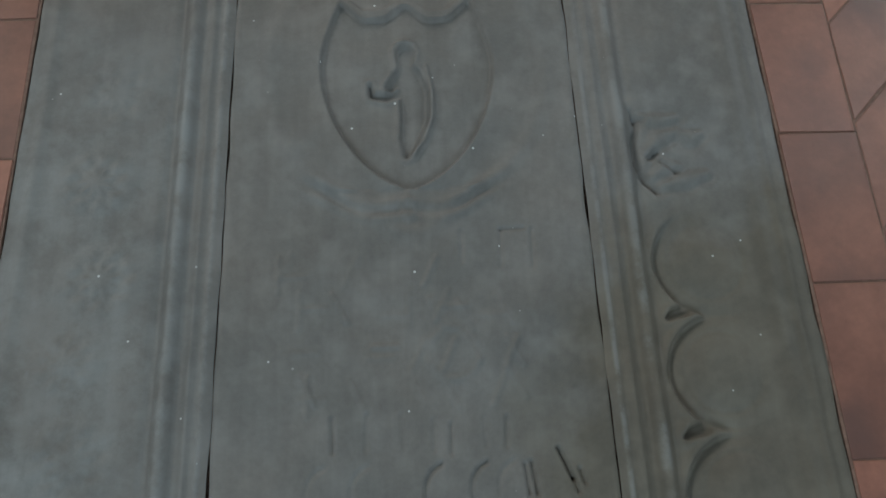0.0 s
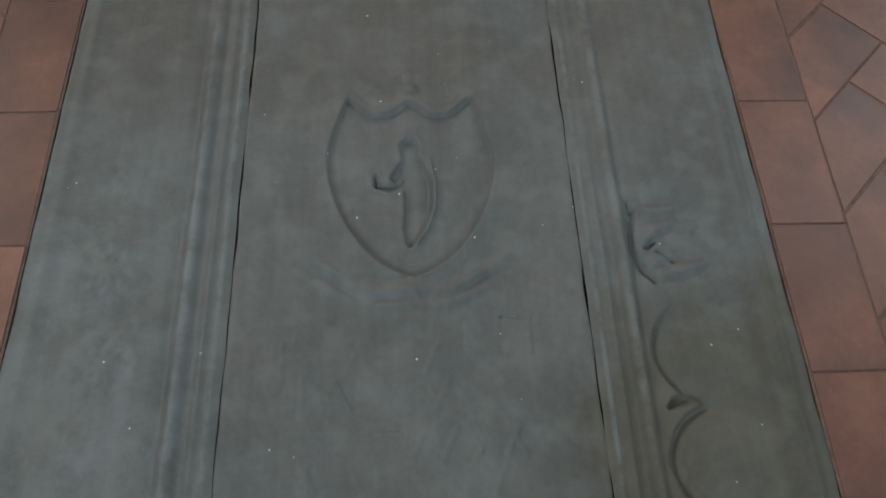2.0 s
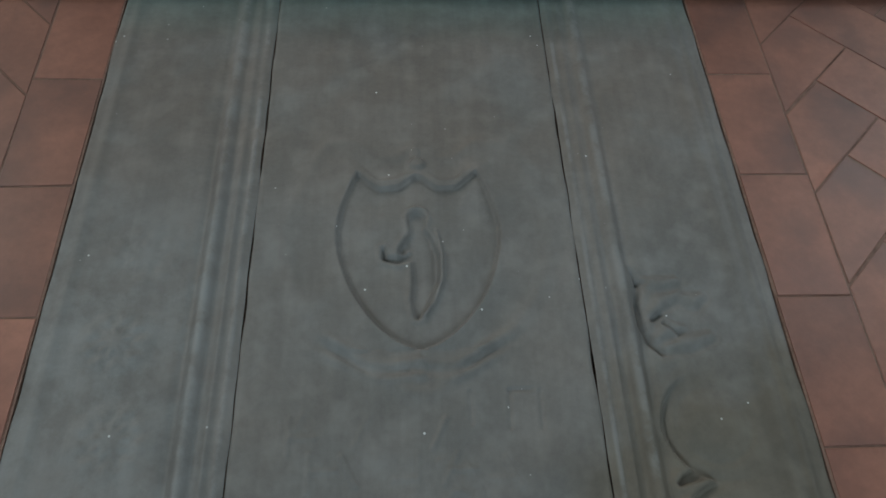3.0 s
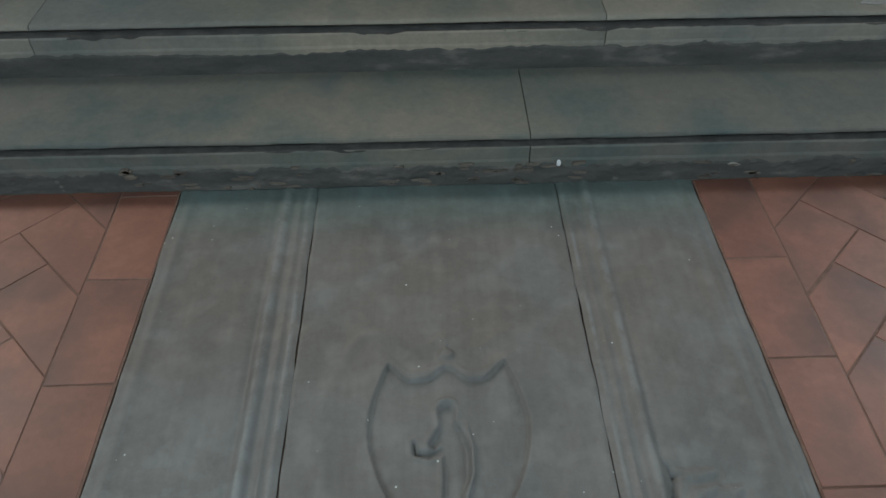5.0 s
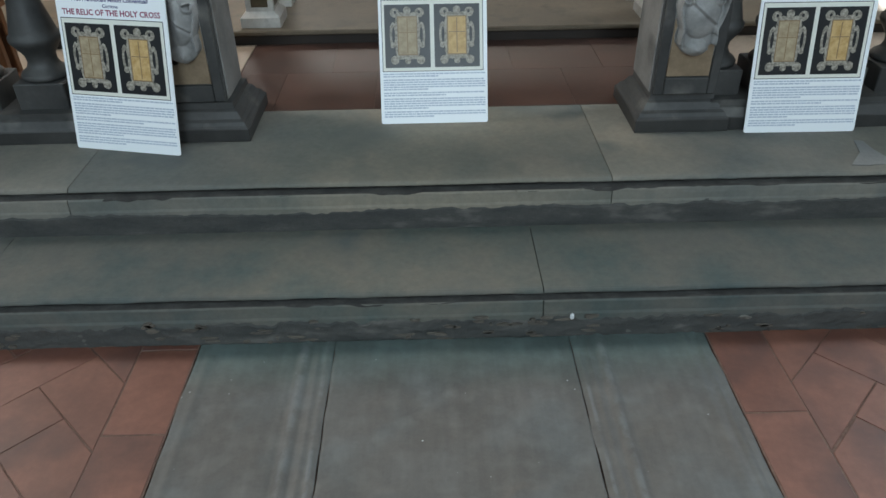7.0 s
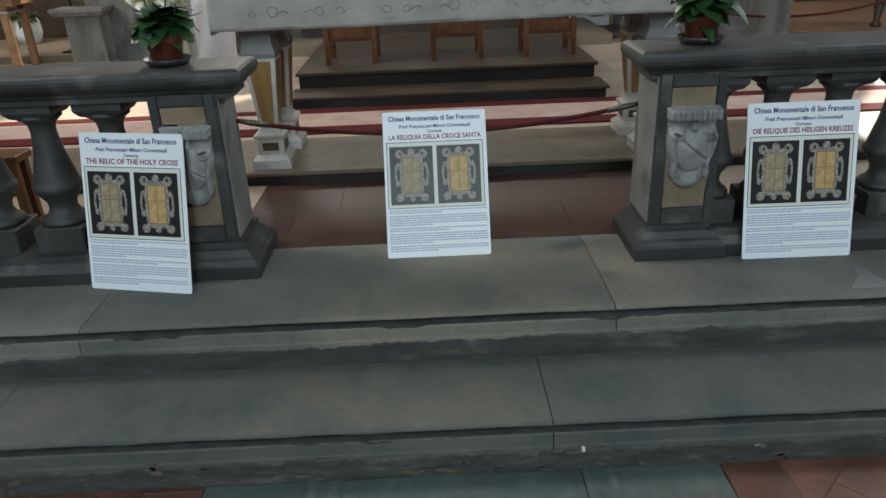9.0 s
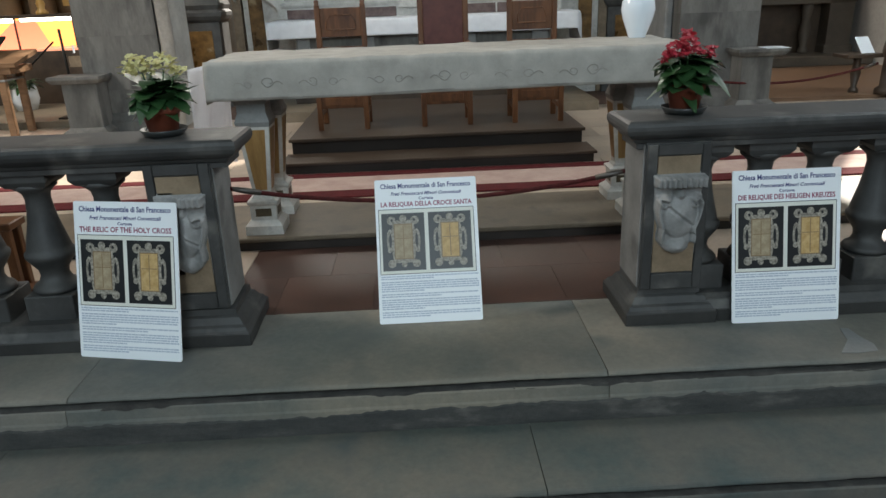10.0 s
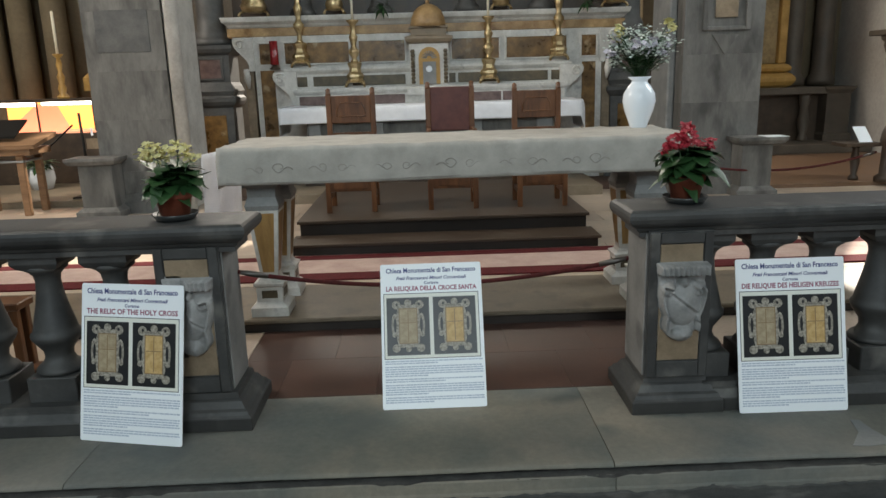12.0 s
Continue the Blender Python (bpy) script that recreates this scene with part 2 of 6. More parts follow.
worn_path(STEP_TAN, 0.55, (1.27, 1.21, 1.12))
worn_path(STEP_STONE, 0.45, (1.20, 1.16, 1.10))
LIT_SIDE_STONE = shader("lit_pietra_serena", (0.12, 0.12, 0.116), (0.24, 0.236, 0.224), 5, 0.6, 0.2, 60, spots=(0.07, 0.07, 0.068), spot_scale=4, spot_at=0.58, spot_soft=0.15)
PLINTH_DARK = shader("dark_plinth", (0.024, 0.024, 0.023), (0.048, 0.047, 0.044), 6, 0.55, 0.25, 60)
PALE_STONE = shader("pale_grey_stone", (0.17, 0.175, 0.175), (0.27, 0.27, 0.26), 6, 0.6, 0.2, 70)
MARBLE = shader("carved_white_marble", (0.17, 0.175, 0.172), (0.36, 0.355, 0.345), 9, 0.5, 0.25, 50, spots=(0.30, 0.30, 0.29), spot_scale=9, spot_at=0.63)
TAN_PANEL = shader("tan_marble", (0.17, 0.125, 0.08), (0.29, 0.22, 0.145), 10, 0.45, 0.1, 60)
FLOOR_TAN = shader("sanctuary_tile", (0.38, 0.30, 0.23), (0.52, 0.42, 0.33), 3, 0.38, 0.08, 50, vary=0.12)
# tan step stone darkened for the shade in the eastern chapel
CHAPEL_STONE = shader("shaded_chapel_stone", (0.06, 0.047, 0.035), (0.115, 0.09, 0.066), 3, 0.6, 0.15, 50)
CHAPEL_TILE = shader("brown_chapel_tile", (0.13, 0.072, 0.040), (0.22, 0.13, 0.078), 3, 0.45, 0.1, 50)
FLOOR_STONE = shader("tan_step_stone", (0.16, 0.125, 0.085), (0.25, 0.20, 0.14), 4, 0.5, 0.12, 60)
STEP_BROWN = shader("worn_brown_step", (0.105, 0.082, 0.055), (0.19, 0.15, 0.104), 3, 0.55, 0.14, 55, spots=(0.085, 0.068, 0.05), spot_scale=5, spot_at=0.56, spot_soft=0.15)
PAPER = plain("poster_board", (0.90, 0.94, 0.97), 0.45)
PAPER_EDGE = plain("poster_core", (0.7, 0.72, 0.74), 0.7)
CREAM = plain("poster_cream", (0.78, 0.79, 0.72), 0.5)
INK_BLUE = plain("blue_ink", (0.035, 0.05, 0.19), 0.5)
INK_RED = plain("crimson_ink", (0.26, 0.025, 0.085), 0.5)
INK_GREY = plain("grey_ink", (0.48, 0.54, 0.64), 0.6)
INK_BLACK = plain("black_ink", (0.012, 0.014, 0.016), 0.4)
PRINT_SILVER = shader("printed_silver", (0.07, 0.062, 0.05), (0.52, 0.48, 0.40), 90, 0.5, 0.0, 160)
PRINT_SHADE = plain("printed_shade", (0.25, 0.17, 0.09), 0.5)
PRINT_TAN = shader("printed_tan", (0.29, 0.22, 0.13), (0.46, 0.38, 0.25), 40, 0.5, 0.0, 90)
PRINT_GOLD = shader("printed_gold", (0.44, 0.27, 0.09), (0.66, 0.47, 0.22), 40, 0.5, 0.0, 90)
TERRA_POT = shader("plastic_pot", (0.22, 0.06, 0.035), (0.30, 0.09, 0.05), 8, 0.5, 0.05, 40)
SAUCER = plain("black_saucer", (0.02, 0.022, 0.022), 0.4)
LEAF = shader("leaf", (0.012, 0.040, 0.014), (0.036, 0.098, 0.030), 12, 0.4, 0.1, 60)
PETAL_YELLOW = shader("cream_petal", (0.54, 0.50, 0.20), (0.76, 0.71, 0.38), 30, 0.6, 0.0)
PETAL_RED = shader("red_petal", (0.28, 0.010, 0.022), (0.52, 0.040, 0.065), 30, 0.5, 0.0)
PETAL_LILAC = shader("lilac_petal", (0.52, 0.50, 0.58), (0.74, 0.72, 0.80), 30, 0.6, 0.0)
PETAL_WHITE = shader("white_petal", (0.44, 0.52, 0.46), (0.70, 0.76, 0.70), 30, 0.6, 0.0)
SOIL = shader("soil", (0.02, 0.014, 0.01), (0.05, 0.035, 0.025), 40, 0.95, 0.5)
LINEN = shader("ivory_linen", (0.35, 0.33, 0.295), (0.49, 0.465, 0.42), 8, 0.85, 0.35, 300)
LINEN_WHITE = shader("white_linen", (0.76, 0.77, 0.80), (0.86, 0.87, 0.9), 8, 0.8, 0.15, 200)
EMBROIDERY = plain("grey_embroidery", (0.295, 0.278, 0.248), 0.8)
INLAY_WOOD = shader("honey_wood_inlay", (0.24, 0.13, 0.045), (0.40, 0.24, 0.09), 4, 0.4, 0.1, 40, stretch=(6, 6, 0.7))
GREY_INLAY = shader("grey_marble_inlay", (0.055, 0.046, 0.030), (0.15, 0.115, 0.065), 9, 0.4, 0.1)
CHAIR_WOOD = shader("walnut", (0.070, 0.026, 0.010), (0.185, 0.076, 0.028), 5, 0.4, 0.15, 60, stretch=(4, 4, 0.8), vary=0.1)
LEATHER = shader("oxblood_leather", (0.085, 0.022, 0.018), (0.13, 0.04, 0.03), 14, 0.45, 0.2, 120)
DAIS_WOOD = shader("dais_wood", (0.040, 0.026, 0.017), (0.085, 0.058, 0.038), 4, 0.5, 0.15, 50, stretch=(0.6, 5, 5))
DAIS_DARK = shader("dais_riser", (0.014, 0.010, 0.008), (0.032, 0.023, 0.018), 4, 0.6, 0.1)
CARPET_RED = shader("red_carpet", (0.070, 0.008, 0.010), (0.115, 0.017, 0.018), 20, 0.95, 0.4, 200)
CARPET_PALE = shader("lit_pink_field", (0.42, 0.29, 0.25), (0.56, 0.42, 0.36), 6, 0.9, 0.3, 150)
ROPE_RED = shader("crimson_rope", (0.045, 0.009, 0.009), (0.095, 0.018, 0.017), 60, 0.8, 0.4, 200)
STEEL = plain("brushed_steel", (0.13, 0.12, 0.11), 0.5, 1.0)
GOLD = shader("gilt_brass", (0.40, 0.29, 0.14), (0.70, 0.55, 0.33), 14, 0.45, 0.3, 60, metal=1.0, spots=(0.30, 0.18, 0.06), spot_scale=12, spot_at=0.62)
GILT_WOOD = shader("gilded_wood", (0.30, 0.16, 0.035), (0.48, 0.28, 0.075), 6, 0.45, 0.2, 50)
ALTAR_WHITE = shader("altar_white_marble", (0.47, 0.455, 0.42), (0.72, 0.70, 0.655), 5, 0.4, 0.1, 40, spots=(0.40, 0.39, 0.37), spot_scale=6, spot_at=0.64)
ALTAR_BROWN = shader("brown_breccia", (0.050, 0.028, 0.010), (0.30, 0.165, 0.055), 7, 0.3, 0.05, 30, spots=(0.42, 0.31, 0.18), spot_scale=5, spot_at=0.62, spot_soft=0.1)
ALTAR_ROSE = shader("rose_marble", (0.09, 0.055, 0.05), (0.21, 0.14, 0.125), 12, 0.35, 0.05, 30)
ALTAR_TAN = shader("tan_frieze", (0.20, 0.10, 0.03), (0.52, 0.34, 0.16), 6, 0.4, 0.1, 40)
COLUMN_STONE = shader("column_stone", (0.050, 0.050, 0.049), (0.115, 0.112, 0.106), 5, 0.5, 0.15, 50)
PIER_STONE = shader("pier_stone", (0.092, 0.089, 0.083), (0.195, 0.188, 0.175), 2.6, 0.7, 0.25, 30, stretch=(1.6, 1.6, 0.55), vary=0.03, spots=(0.070, 0.068, 0.064), spot_scale=3.2, spot_at=0.52, spot_soft=0.16)
GREY_PLASTER = shader("grey_chapel_plaster", (0.34, 0.315, 0.285), (0.47, 0.44, 0.40), 0.9, 0.9, 0.1, 20)
PLASTER = shader("warm_plaster", (0.20, 0.195, 0.185), (0.28, 0.272, 0.26), 0.8, 0.9, 0.1, 20)
CHAPEL_WALL = shader("ochre_chapel_wall", (0.10, 0.078, 0.05), (0.18, 0.14, 0.088), 1.2, 0.8, 0.1, 20)
DARK_WOOD = shader("dark_wood", (0.03, 0.02, 0.014), (0.075, 0.05, 0.032), 5, 0.45, 0.1)
BENCH_WOOD = shader("bench_wood", (0.17, 0.09, 0.045), (0.30, 0.17, 0.09), 4, 0.45, 0.12, 50, stretch=(1, 5, 5))
IRON = plain("black_iron", (0.015, 0.014, 0.013), 0.5, 0.6)
WAX_RED = plain("red_glass", (0.22, 0.008, 0.01), 0.2)
WAX = plain("candle_wax", (0.72, 0.66, 0.52), 0.5)
CERAMIC = plain("white_porcelain", (0.80, 0.86, 0.92), 0.12)
# case back and cloth glow themselves, adding the tubes' light on them
CASE_GLOW = plain("amber_lamp_glow", (1.0, 0.42, 0.10), 0.5, 0, 1.1)
CASE_PINK = plain("red_lit_cloth", (0.85, 0.34, 0.20), 0.6, 0, 0.5)
TUBE = plain("lamp_tube", (1.0, 0.93, 0.80), 0.5, 0, 5.0)
PAINTING = shader("old_painting", (0.16, 0.10, 0.04), (0.36, 0.25, 0.12), 5, 0.4, 0.1, 20)


# ---------------------------------------------------------------- mesh helpers
def box_into(bm, x0, x1, y0, y1, z0, z1, bevel=0.0, seg=1):
    geom = bmesh.ops.create_cube(bm, size=1)["verts"]
    bmesh.ops.transform(bm, verts=geom, matrix=Matrix.LocRotScale(((x0 + x1) / 2, (y0 + y1) / 2, (z0 + z1) / 2), None, (x1 - x0, y1 - y0, z1 - z0)))
    if bevel:
        edges = list({e for v in geom for e in v.link_edges})
        bmesh.ops.bevel(bm, geom=edges, offset=bevel, segments=seg, profile=0.5, affect="EDGES")
    return bm


def box(x0, x1, y0, y1, z0, z1, bevel=0.0, seg=1):
    return box_into(bmesh.new(), x0, x1, y0, y1, z0, z1, bevel, seg)


def lathe(profile, seg=24, at=(0, 0, 0), bm=None, square=False):
    """Turns (radius, z) pairs about the vertical; square: four sides instead."""
    bm = bm or bmesh.new()
    n = 4 if square else seg
    turn = math.pi / 4 if square else 0
    k = math.sqrt(2) if square else 1
    rings = []
    for r, z in profile:
        rings.append([bm.verts.new((at[0] + k * max(r, 1e-4) * math.cos(turn + 2 * math.pi * i / n),
                                    at[1] + k * max(r, 1e-4) * math.sin(turn + 2 * math.pi * i / n), at[2] + z)) for i in range(n)])
    for a, b in zip(rings, rings[1:]):
        for i in range(n):
            f = bm.faces.new((a[i], a[(i + 1) % n], b[(i + 1) % n], b[i]))
            f.smooth = not square
    bm.faces.new(rings[0][::-1])
    bm.faces.new(rings[-1])
    return bm


def prism(profile, x0, x1, bm=None):
    """Extrudes a closed (y, z) outline along x."""
    bm = bm or bmesh.new()
    a = [bm.verts.new((x0, y, z)) for y, z in profile]
    b = [bm.verts.new((x1, y, z)) for y, z in profile]
    n = len(profile)
    for i in range(n):
        bm.faces.new((a[i], a[(i + 1) % n], b[(i + 1) % n], b[i]))
    bm.faces.new(a[::-1])
    bm.faces.new(b)
    bmesh.ops.recalc_face_normals(bm, faces=bm.faces)
    return bm


def molded(profile, x0, x1, y0, y1, bm=None):
    """A block with moulded edges all round: (outset, z) pairs over the rectangle."""
    bm = bm or bmesh.new()
    rings = [[bm.verts.new(c) for c in ((x0 - o, y0 - o, z), (x1 + o, y0 - o, z), (x1 + o, y1 + o, z), (x0 - o, y1 + o, z))] for o, z in profile]
    for a, b in zip(rings, rings[1:]):
        for i in range(4):
            bm.faces.new((a[i], a[(i + 1) % 4], b[(i + 1) % 4], b[i]))
    bm.faces.new(rings[0][::-1])
    bm.faces.new(rings[-1])
    return bm


def tube(points, radius, seg=8, bm=None):
    """A round bar through points."""
    bm = bm or bmesh.new()
    pts = [Vector(p) for p in points]
    rings = []
    for i, p in enumerate(pts):
        d = (pts[min(i + 1, len(pts) - 1)] - pts[max(i - 1, 0)]).normalized()
        u = d.orthogonal().normalized() if i == 0 else (u - d * u.dot(d)).normalized()
        v = d.cross(u)
        r = radius[i] if isinstance(radius, (list, tuple)) else radius
        rings.append([bm.verts.new(p + r * (math.cos(2 * math.pi * k / seg) * u + math.sin(2 * math.pi * k / seg) * v)) for k in range(seg)])
    for a, b in zip(rings, rings[1:]):
        for k in range(seg):
            bm.faces.new((a[k], a[(k + 1) % seg], b[(k + 1) % seg], b[k])).smooth = True
    bm.faces.new(rings[0][::-1])
    bm.faces.new(rings[-1])
    return bm


def to_mesh(name, bm, material):
    me = bpy.data.meshes.new(name)
    bm.to_mesh(me)
    bm.free()
    me.materials.append(material)
    return me


def part(name, bm, material, parent, label=""):
    ob = new(name, bm if isinstance(bm, bpy.types.Mesh) else to_mesh(name, bm, material))
    ob.parent = parent
    if label:
        tagged(ob, label=label)
    return ob


def thing(name, m, label, category, group=""):
    ob = new(name)
    ob.empty_display_size = 0.1
    ob.matrix_basis = m
    return tagged(ob, label, category, group)


def structure(name, bm, material, label=""):
    ob = new(name, bm if isinstance(bm, bpy.types.Mesh) else to_mesh(name, bm, material))
    return tagged(ob, label=label, kind="structure")


def wall_with_openings(u0, u1, z0, z1, holes, make):
    """Boxes round rectangular openings (u0, u1, z0, z1)."""
    us = sorted({u0, u1, *[h[0] for h in holes], *[h[1] for h in holes]})
    zs = sorted({z0, z1, *[h[2] for h in holes], *[h[3] for h in holes]})
    bm = bmesh.new()
    for a, b in zip(us, us[1:]):
        for c, d in zip(zs, zs[1:]):
            mu, mz = (a + b) / 2, (c + d) / 2
            if not any(h[0] < mu < h[1] and h[2] < mz < h[3] for h in holes):
                make(bm, a, b, c, d)
    return bm


def smoothstep(a, b, x):
    t = np.clip((x - a) / (b - a), 0, 1)
    return t * t * (3 - 2 * t)


# ---------------------------------------------------------------- the church's shell
structure("ground", box(-7.3, 7.3, -9.3, 13.3, -0.3, -0.045), MORTAR, "dark mortar bed under the paving")
structure("mortar_bed_east", box(0.863, 7.0, -9.0, 1.94, -0.05, -0.0022), MORTAR)
structure("mortar_bed_west", box(-7.0, -0.758, -9.0, 1.94, -0.05, -0.0022), MORTAR)
structure("mortar_bed_slab", box(-0.757, 0.862, -9.0, 1.94, -0.05, -0.040), MORTAR)
structure("wall_south", wall_with_openings(-7.3, 7.3, -0.3, 9.0, [(-1.8, 1.8, 4.1, 8.7)],
          lambda bm, a, b, c, d: box_into(bm, a, b, -9.3, -9.0, c, d)), PLASTER)
structure("wall_north", wall_with_openings(-7.3, 7.3, -0.3, 9.0, [(-3.6, -1.6, 4.4, 8.0), (0.1, 1.7, 4.0, 7.2), (2.6, 4.2, 7.5, 8.95)],
          lambda bm, a, b, c, d: box_into(bm, a, b, 13.0, 13.3, c, d)), PLASTER)
structure("wall_west", wall_with_openings(-9.0, 13.0, -0.3, 9.0, [(-3.4, -1.6, 4.6, 8.0), (4.2, 5.8, 4.0, 7.2)],
          lambda bm, a, b, c, d: box_into(bm, -7.3, -7.0, a, b, c, d)), PLASTER)
structure("wall_east", wall_with_openings(-9.0, 13.0, -0.3, 9.0, [(-3.4, -1.6, 4.6, 8.0), (4.2, 5.8, 4.0, 7.2), (9.4, 10.9, 3.4, 7.4)],
          lambda bm, a, b, c, d: box_into(bm, 7.0, 7.3, a, b, c, d)), PLASTER)
structure("ceiling", box(-7.3, 7.3, -9.3, 13.3, 9.0, 9.3), PLASTER)

# sanctuary levels: threshold level, table level, side chapels' level
structure("sanctuary_floor", box(-7.0, 7.0, 2.952, 3.80, -0.02, 0.335), MORTAR)
structure("presbytery_floor", box(-7.0, 7.0, 3.80, 13.0, -0.02, 0.405), MORTAR)
structure("chapel_floor_west", box(-7.0, -3.25, 7.75, 13.0, 0.40, 0.48), FLOOR_STONE, "tan stone chapel floor")
structure("chapel_floor_east", box(3.35, 7.0, 7.45, 13.0, 0.40, 0.45), CHAPEL_TILE, "orange-brown tiled chapel floor")


# ---------------------------------------------------------------- the carved tomb slab in the floor
def slab_mesh(name, x0, x1, y0, y1, height, step=0.0045):
    nx, ny = int((x1 - x0) / step), int((y1 - y0) / step)
    xs, ys = np.linspace(x0, x1, nx + 1), np.linspace(y0, y1, ny + 1)
    X, Y = np.meshgrid(xs, ys)
    Z = height(X, Y)
    edge = np.minimum(np.minimum(X - x0, x1 - X), np.minimum(Y - y0, y1 - Y))
    Z = Z - 0.004 * (1 - smoothstep(0, 0.007, edge))
    wob = np.array([[noise.noise(Vector((0, y * 9, x0 * 7))), noise.noise(Vector((5, y * 9, x1 * 7)))] for y in ys])
    X = X + 0.004 * (np.clip(1 - (X - x0) / 0.03, 0, 1) * wob[:, :1] + np.clip(1 - (x1 - X) / 0.03, 0, 1) * wob[:, 1:])
    verts = np.stack([X.ravel(), Y.ravel(), Z.ravel()], 1)
    i = np.arange(nx * ny)
    a = (i // nx) * (nx + 1) + i % nx
    faces = np.stack([a, a + 1, a + nx + 2, a + nx + 1], 1)
    me = bpy.data.meshes.new(name)
    me.from_pydata(verts.tolist(), [], faces.tolist())
    me.shade_smooth()
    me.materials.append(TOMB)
    return me


def wear(X, Y, k):
    return (0.0016 * np.sin(7 * X + 3 * np.sin(5 * Y + k)) * np.sin(6 * Y + k) + 0.0009 * np.sin(31 * X + 2.3 * np.sin(17 * Y + k)) * np.sin(23 * Y + 2 * np.sin(19 * X)))


def bump_at(d, at, width):
    return np.exp(-((d - at) / width) ** 2)


def blob(X, Y, cx, cy, rx, ry, turn=0.0):
    c, s = math.cos(turn), math.sin(turn)
    u, v = (X - cx) * c + (Y - cy) * s, -(X - cx) * s + (Y - cy) * c
    return 1 - np.sqrt((u / rx) ** 2 + (v / ry) ** 2)


def strokes(X, Y, pts, radii):
    """How far inside a chain of tapering capsules each place lies (metres, negative outside)."""
    best = np.full_like(X, -9.0)
    for (x0, y0), (x1, y1), r0, r1 in zip(pts, pts[1:], radii, radii[1:]):
        dx, dy = x1 - x0, y1 - y0
        t = np.clip(((X - x0) * dx + (Y - y0) * dy) / (dx * dx + dy * dy + 1e-9), 0, 1)
        best = np.maximum(best, r0 + (r1 - r0) * t - np.hypot(X - x0 - t * dx, Y - y0 - t * dy))
    return best


def groove(X, Y, x0, y0, x1, y1, depth=0.003, width=0.0042):
    return -2.4 * depth * smoothstep(width * 1.6, 0, -strokes(X, Y, [(x0, y0), (x1, y1)], [0, 0]))


def middle_relief(X, Y):
    h = wear(X, Y, 0.4)
    cx = 0.056
    low = np.clip((1.06 - Y) / (1.06 - 0.757), 0, 1)
    w = np.where(Y < 1.06, 0.193 * np.clip(1 - low ** 1.85, 0, 1) ** 0.62, 0.193 - 0.75 * np.clip(Y - 1.06, 0, 1) ** 1.6)
    ax = np.abs(X - cx)
    # eared top: two dips with a point at each end and one in the middle
    top = 1.184 + 0.030 * smoothstep(0.055, 0.0, ax) + 0.045 * smoothstep(0.085, 0.155, ax) + 0.004 * np.sin(X * 40)
    d = np.minimum((w - ax) * 0.80, top - Y)
    d = np.where(Y < 0.757, np.minimum(d, -np.hypot(ax, Y - 0.757)), d)
    worn = 0.80 + 0.25 * smoothstep(1.15, 0.85, Y)
    # the field is sunk below a broad cushion that swells up towards it
    h += worn * np.where(d < 0, 0.015 * np.exp(np.minimum(d, 0) / 0.040) + 0.005 * bump_at(d, -0.092, 0.018), 0.015 - 0.017 * smoothstep(0.0, 0.006, d) + 0.006 * smoothstep(0.01, 0.12, d))
    # rampant beast worn down to a sunk outline
    body = np.maximum.reduce([strokes(X, Y, [(0.052, 1.092), (0.052, 1.060), (0.058, 1.030), (0.070, 0.985), (0.070, 0.930), (0.056, 0.875), (0.050, 0.838)], [0.022, 0.018, 0.030, 0.032, 0.030, 0.020, 0.008]),
                              strokes(X, Y, [(0.040, 0.990), (0.008, 0.978), (-0.022, 0.984), (-0.026, 1.010)], [0.014, 0.010, 0.007, 0.005]),
                              strokes(X, Y, [(0.040, 1.035), (0.020, 1.005)], [0.014, 0.012])])
    h += -0.011 * smoothstep(-0.001, 0.006, body) + 0.0045 * bump_at(body, -0.006, 0.006) * (d > 0)
    h += 0.009 * smoothstep(-0.003, 0.004, strokes(X, Y, [(0.098, 1.06), (0.108, 1.00), (0.108, 0.93), (0.090, 0.872), (0.066, 0.838)], [0.002, 0.004, 0.005, 0.004, 0.003]))
    h += 0.005 * smoothstep(-0.003, 0.003, strokes(X, Y, [(0.030, 1.117), (0.052, 1.122), (0.076, 1.118)], [0.002, 0.004, 0.002]))
    # curled ribbon over the dips, and the knob it hangs from
    h += 0.004 * bump_at(Y - top, 0.016, 0.008) * smoothstep(0.012, 0.04, ax) * smoothstep(0.15, 0.115, ax)
    h += 0.010 * smoothstep(0, 0.5, blob(X, Y, cx, 1.252, 0.026, 0.022)) + 0.006 * smoothstep(0, 0.5, blob(X, Y, cx - 0.004, 1.285, 0.014, 0.024))
    # frayed ribbon under the shield
    r = np.hypot((X - 0.045) * 0.95, Y - 1.03) + 0.006 * np.sin(37 * X)
    fade = smoothstep(0.25, 0.17, np.abs(X - 0.045)) * (Y < 0.86) * (0.45 + 0.55 * np.sin(21 * X + 1.0) ** 2)
    h += fade * (0.007 * bump_at(r, 0.305, 0.010) + 0.006 * bump_at(r, 0.338, 0.009) - 0.004 * bump_at(r, 0.322, 0.007))
    h += 0.006 * smoothstep(0, 0.6, blob(X, Y, 0.05, 0.715, 0.022, 0.040))
    # worn lettering, no longer legible
    for a in ((0.237, 0.668, 0.234, 0.588), (0.301, 0.666, 0.300, 0.586), (0.237, 0.668, 0.286, 0.669), (0.155, 0.665, 0.155, 0.600)):
        h += groove(X, Y, *a, 0.0022)
    h += 0.005 * bump_at(np.hypot(X - 0.130, Y - 0.415), 0.050, 0.007) * (0.4 + 0.6 * np.sin(3 * np.arctan2(Y - 0.415, X - 0.130)) ** 2)
    rng = random.Random(5)
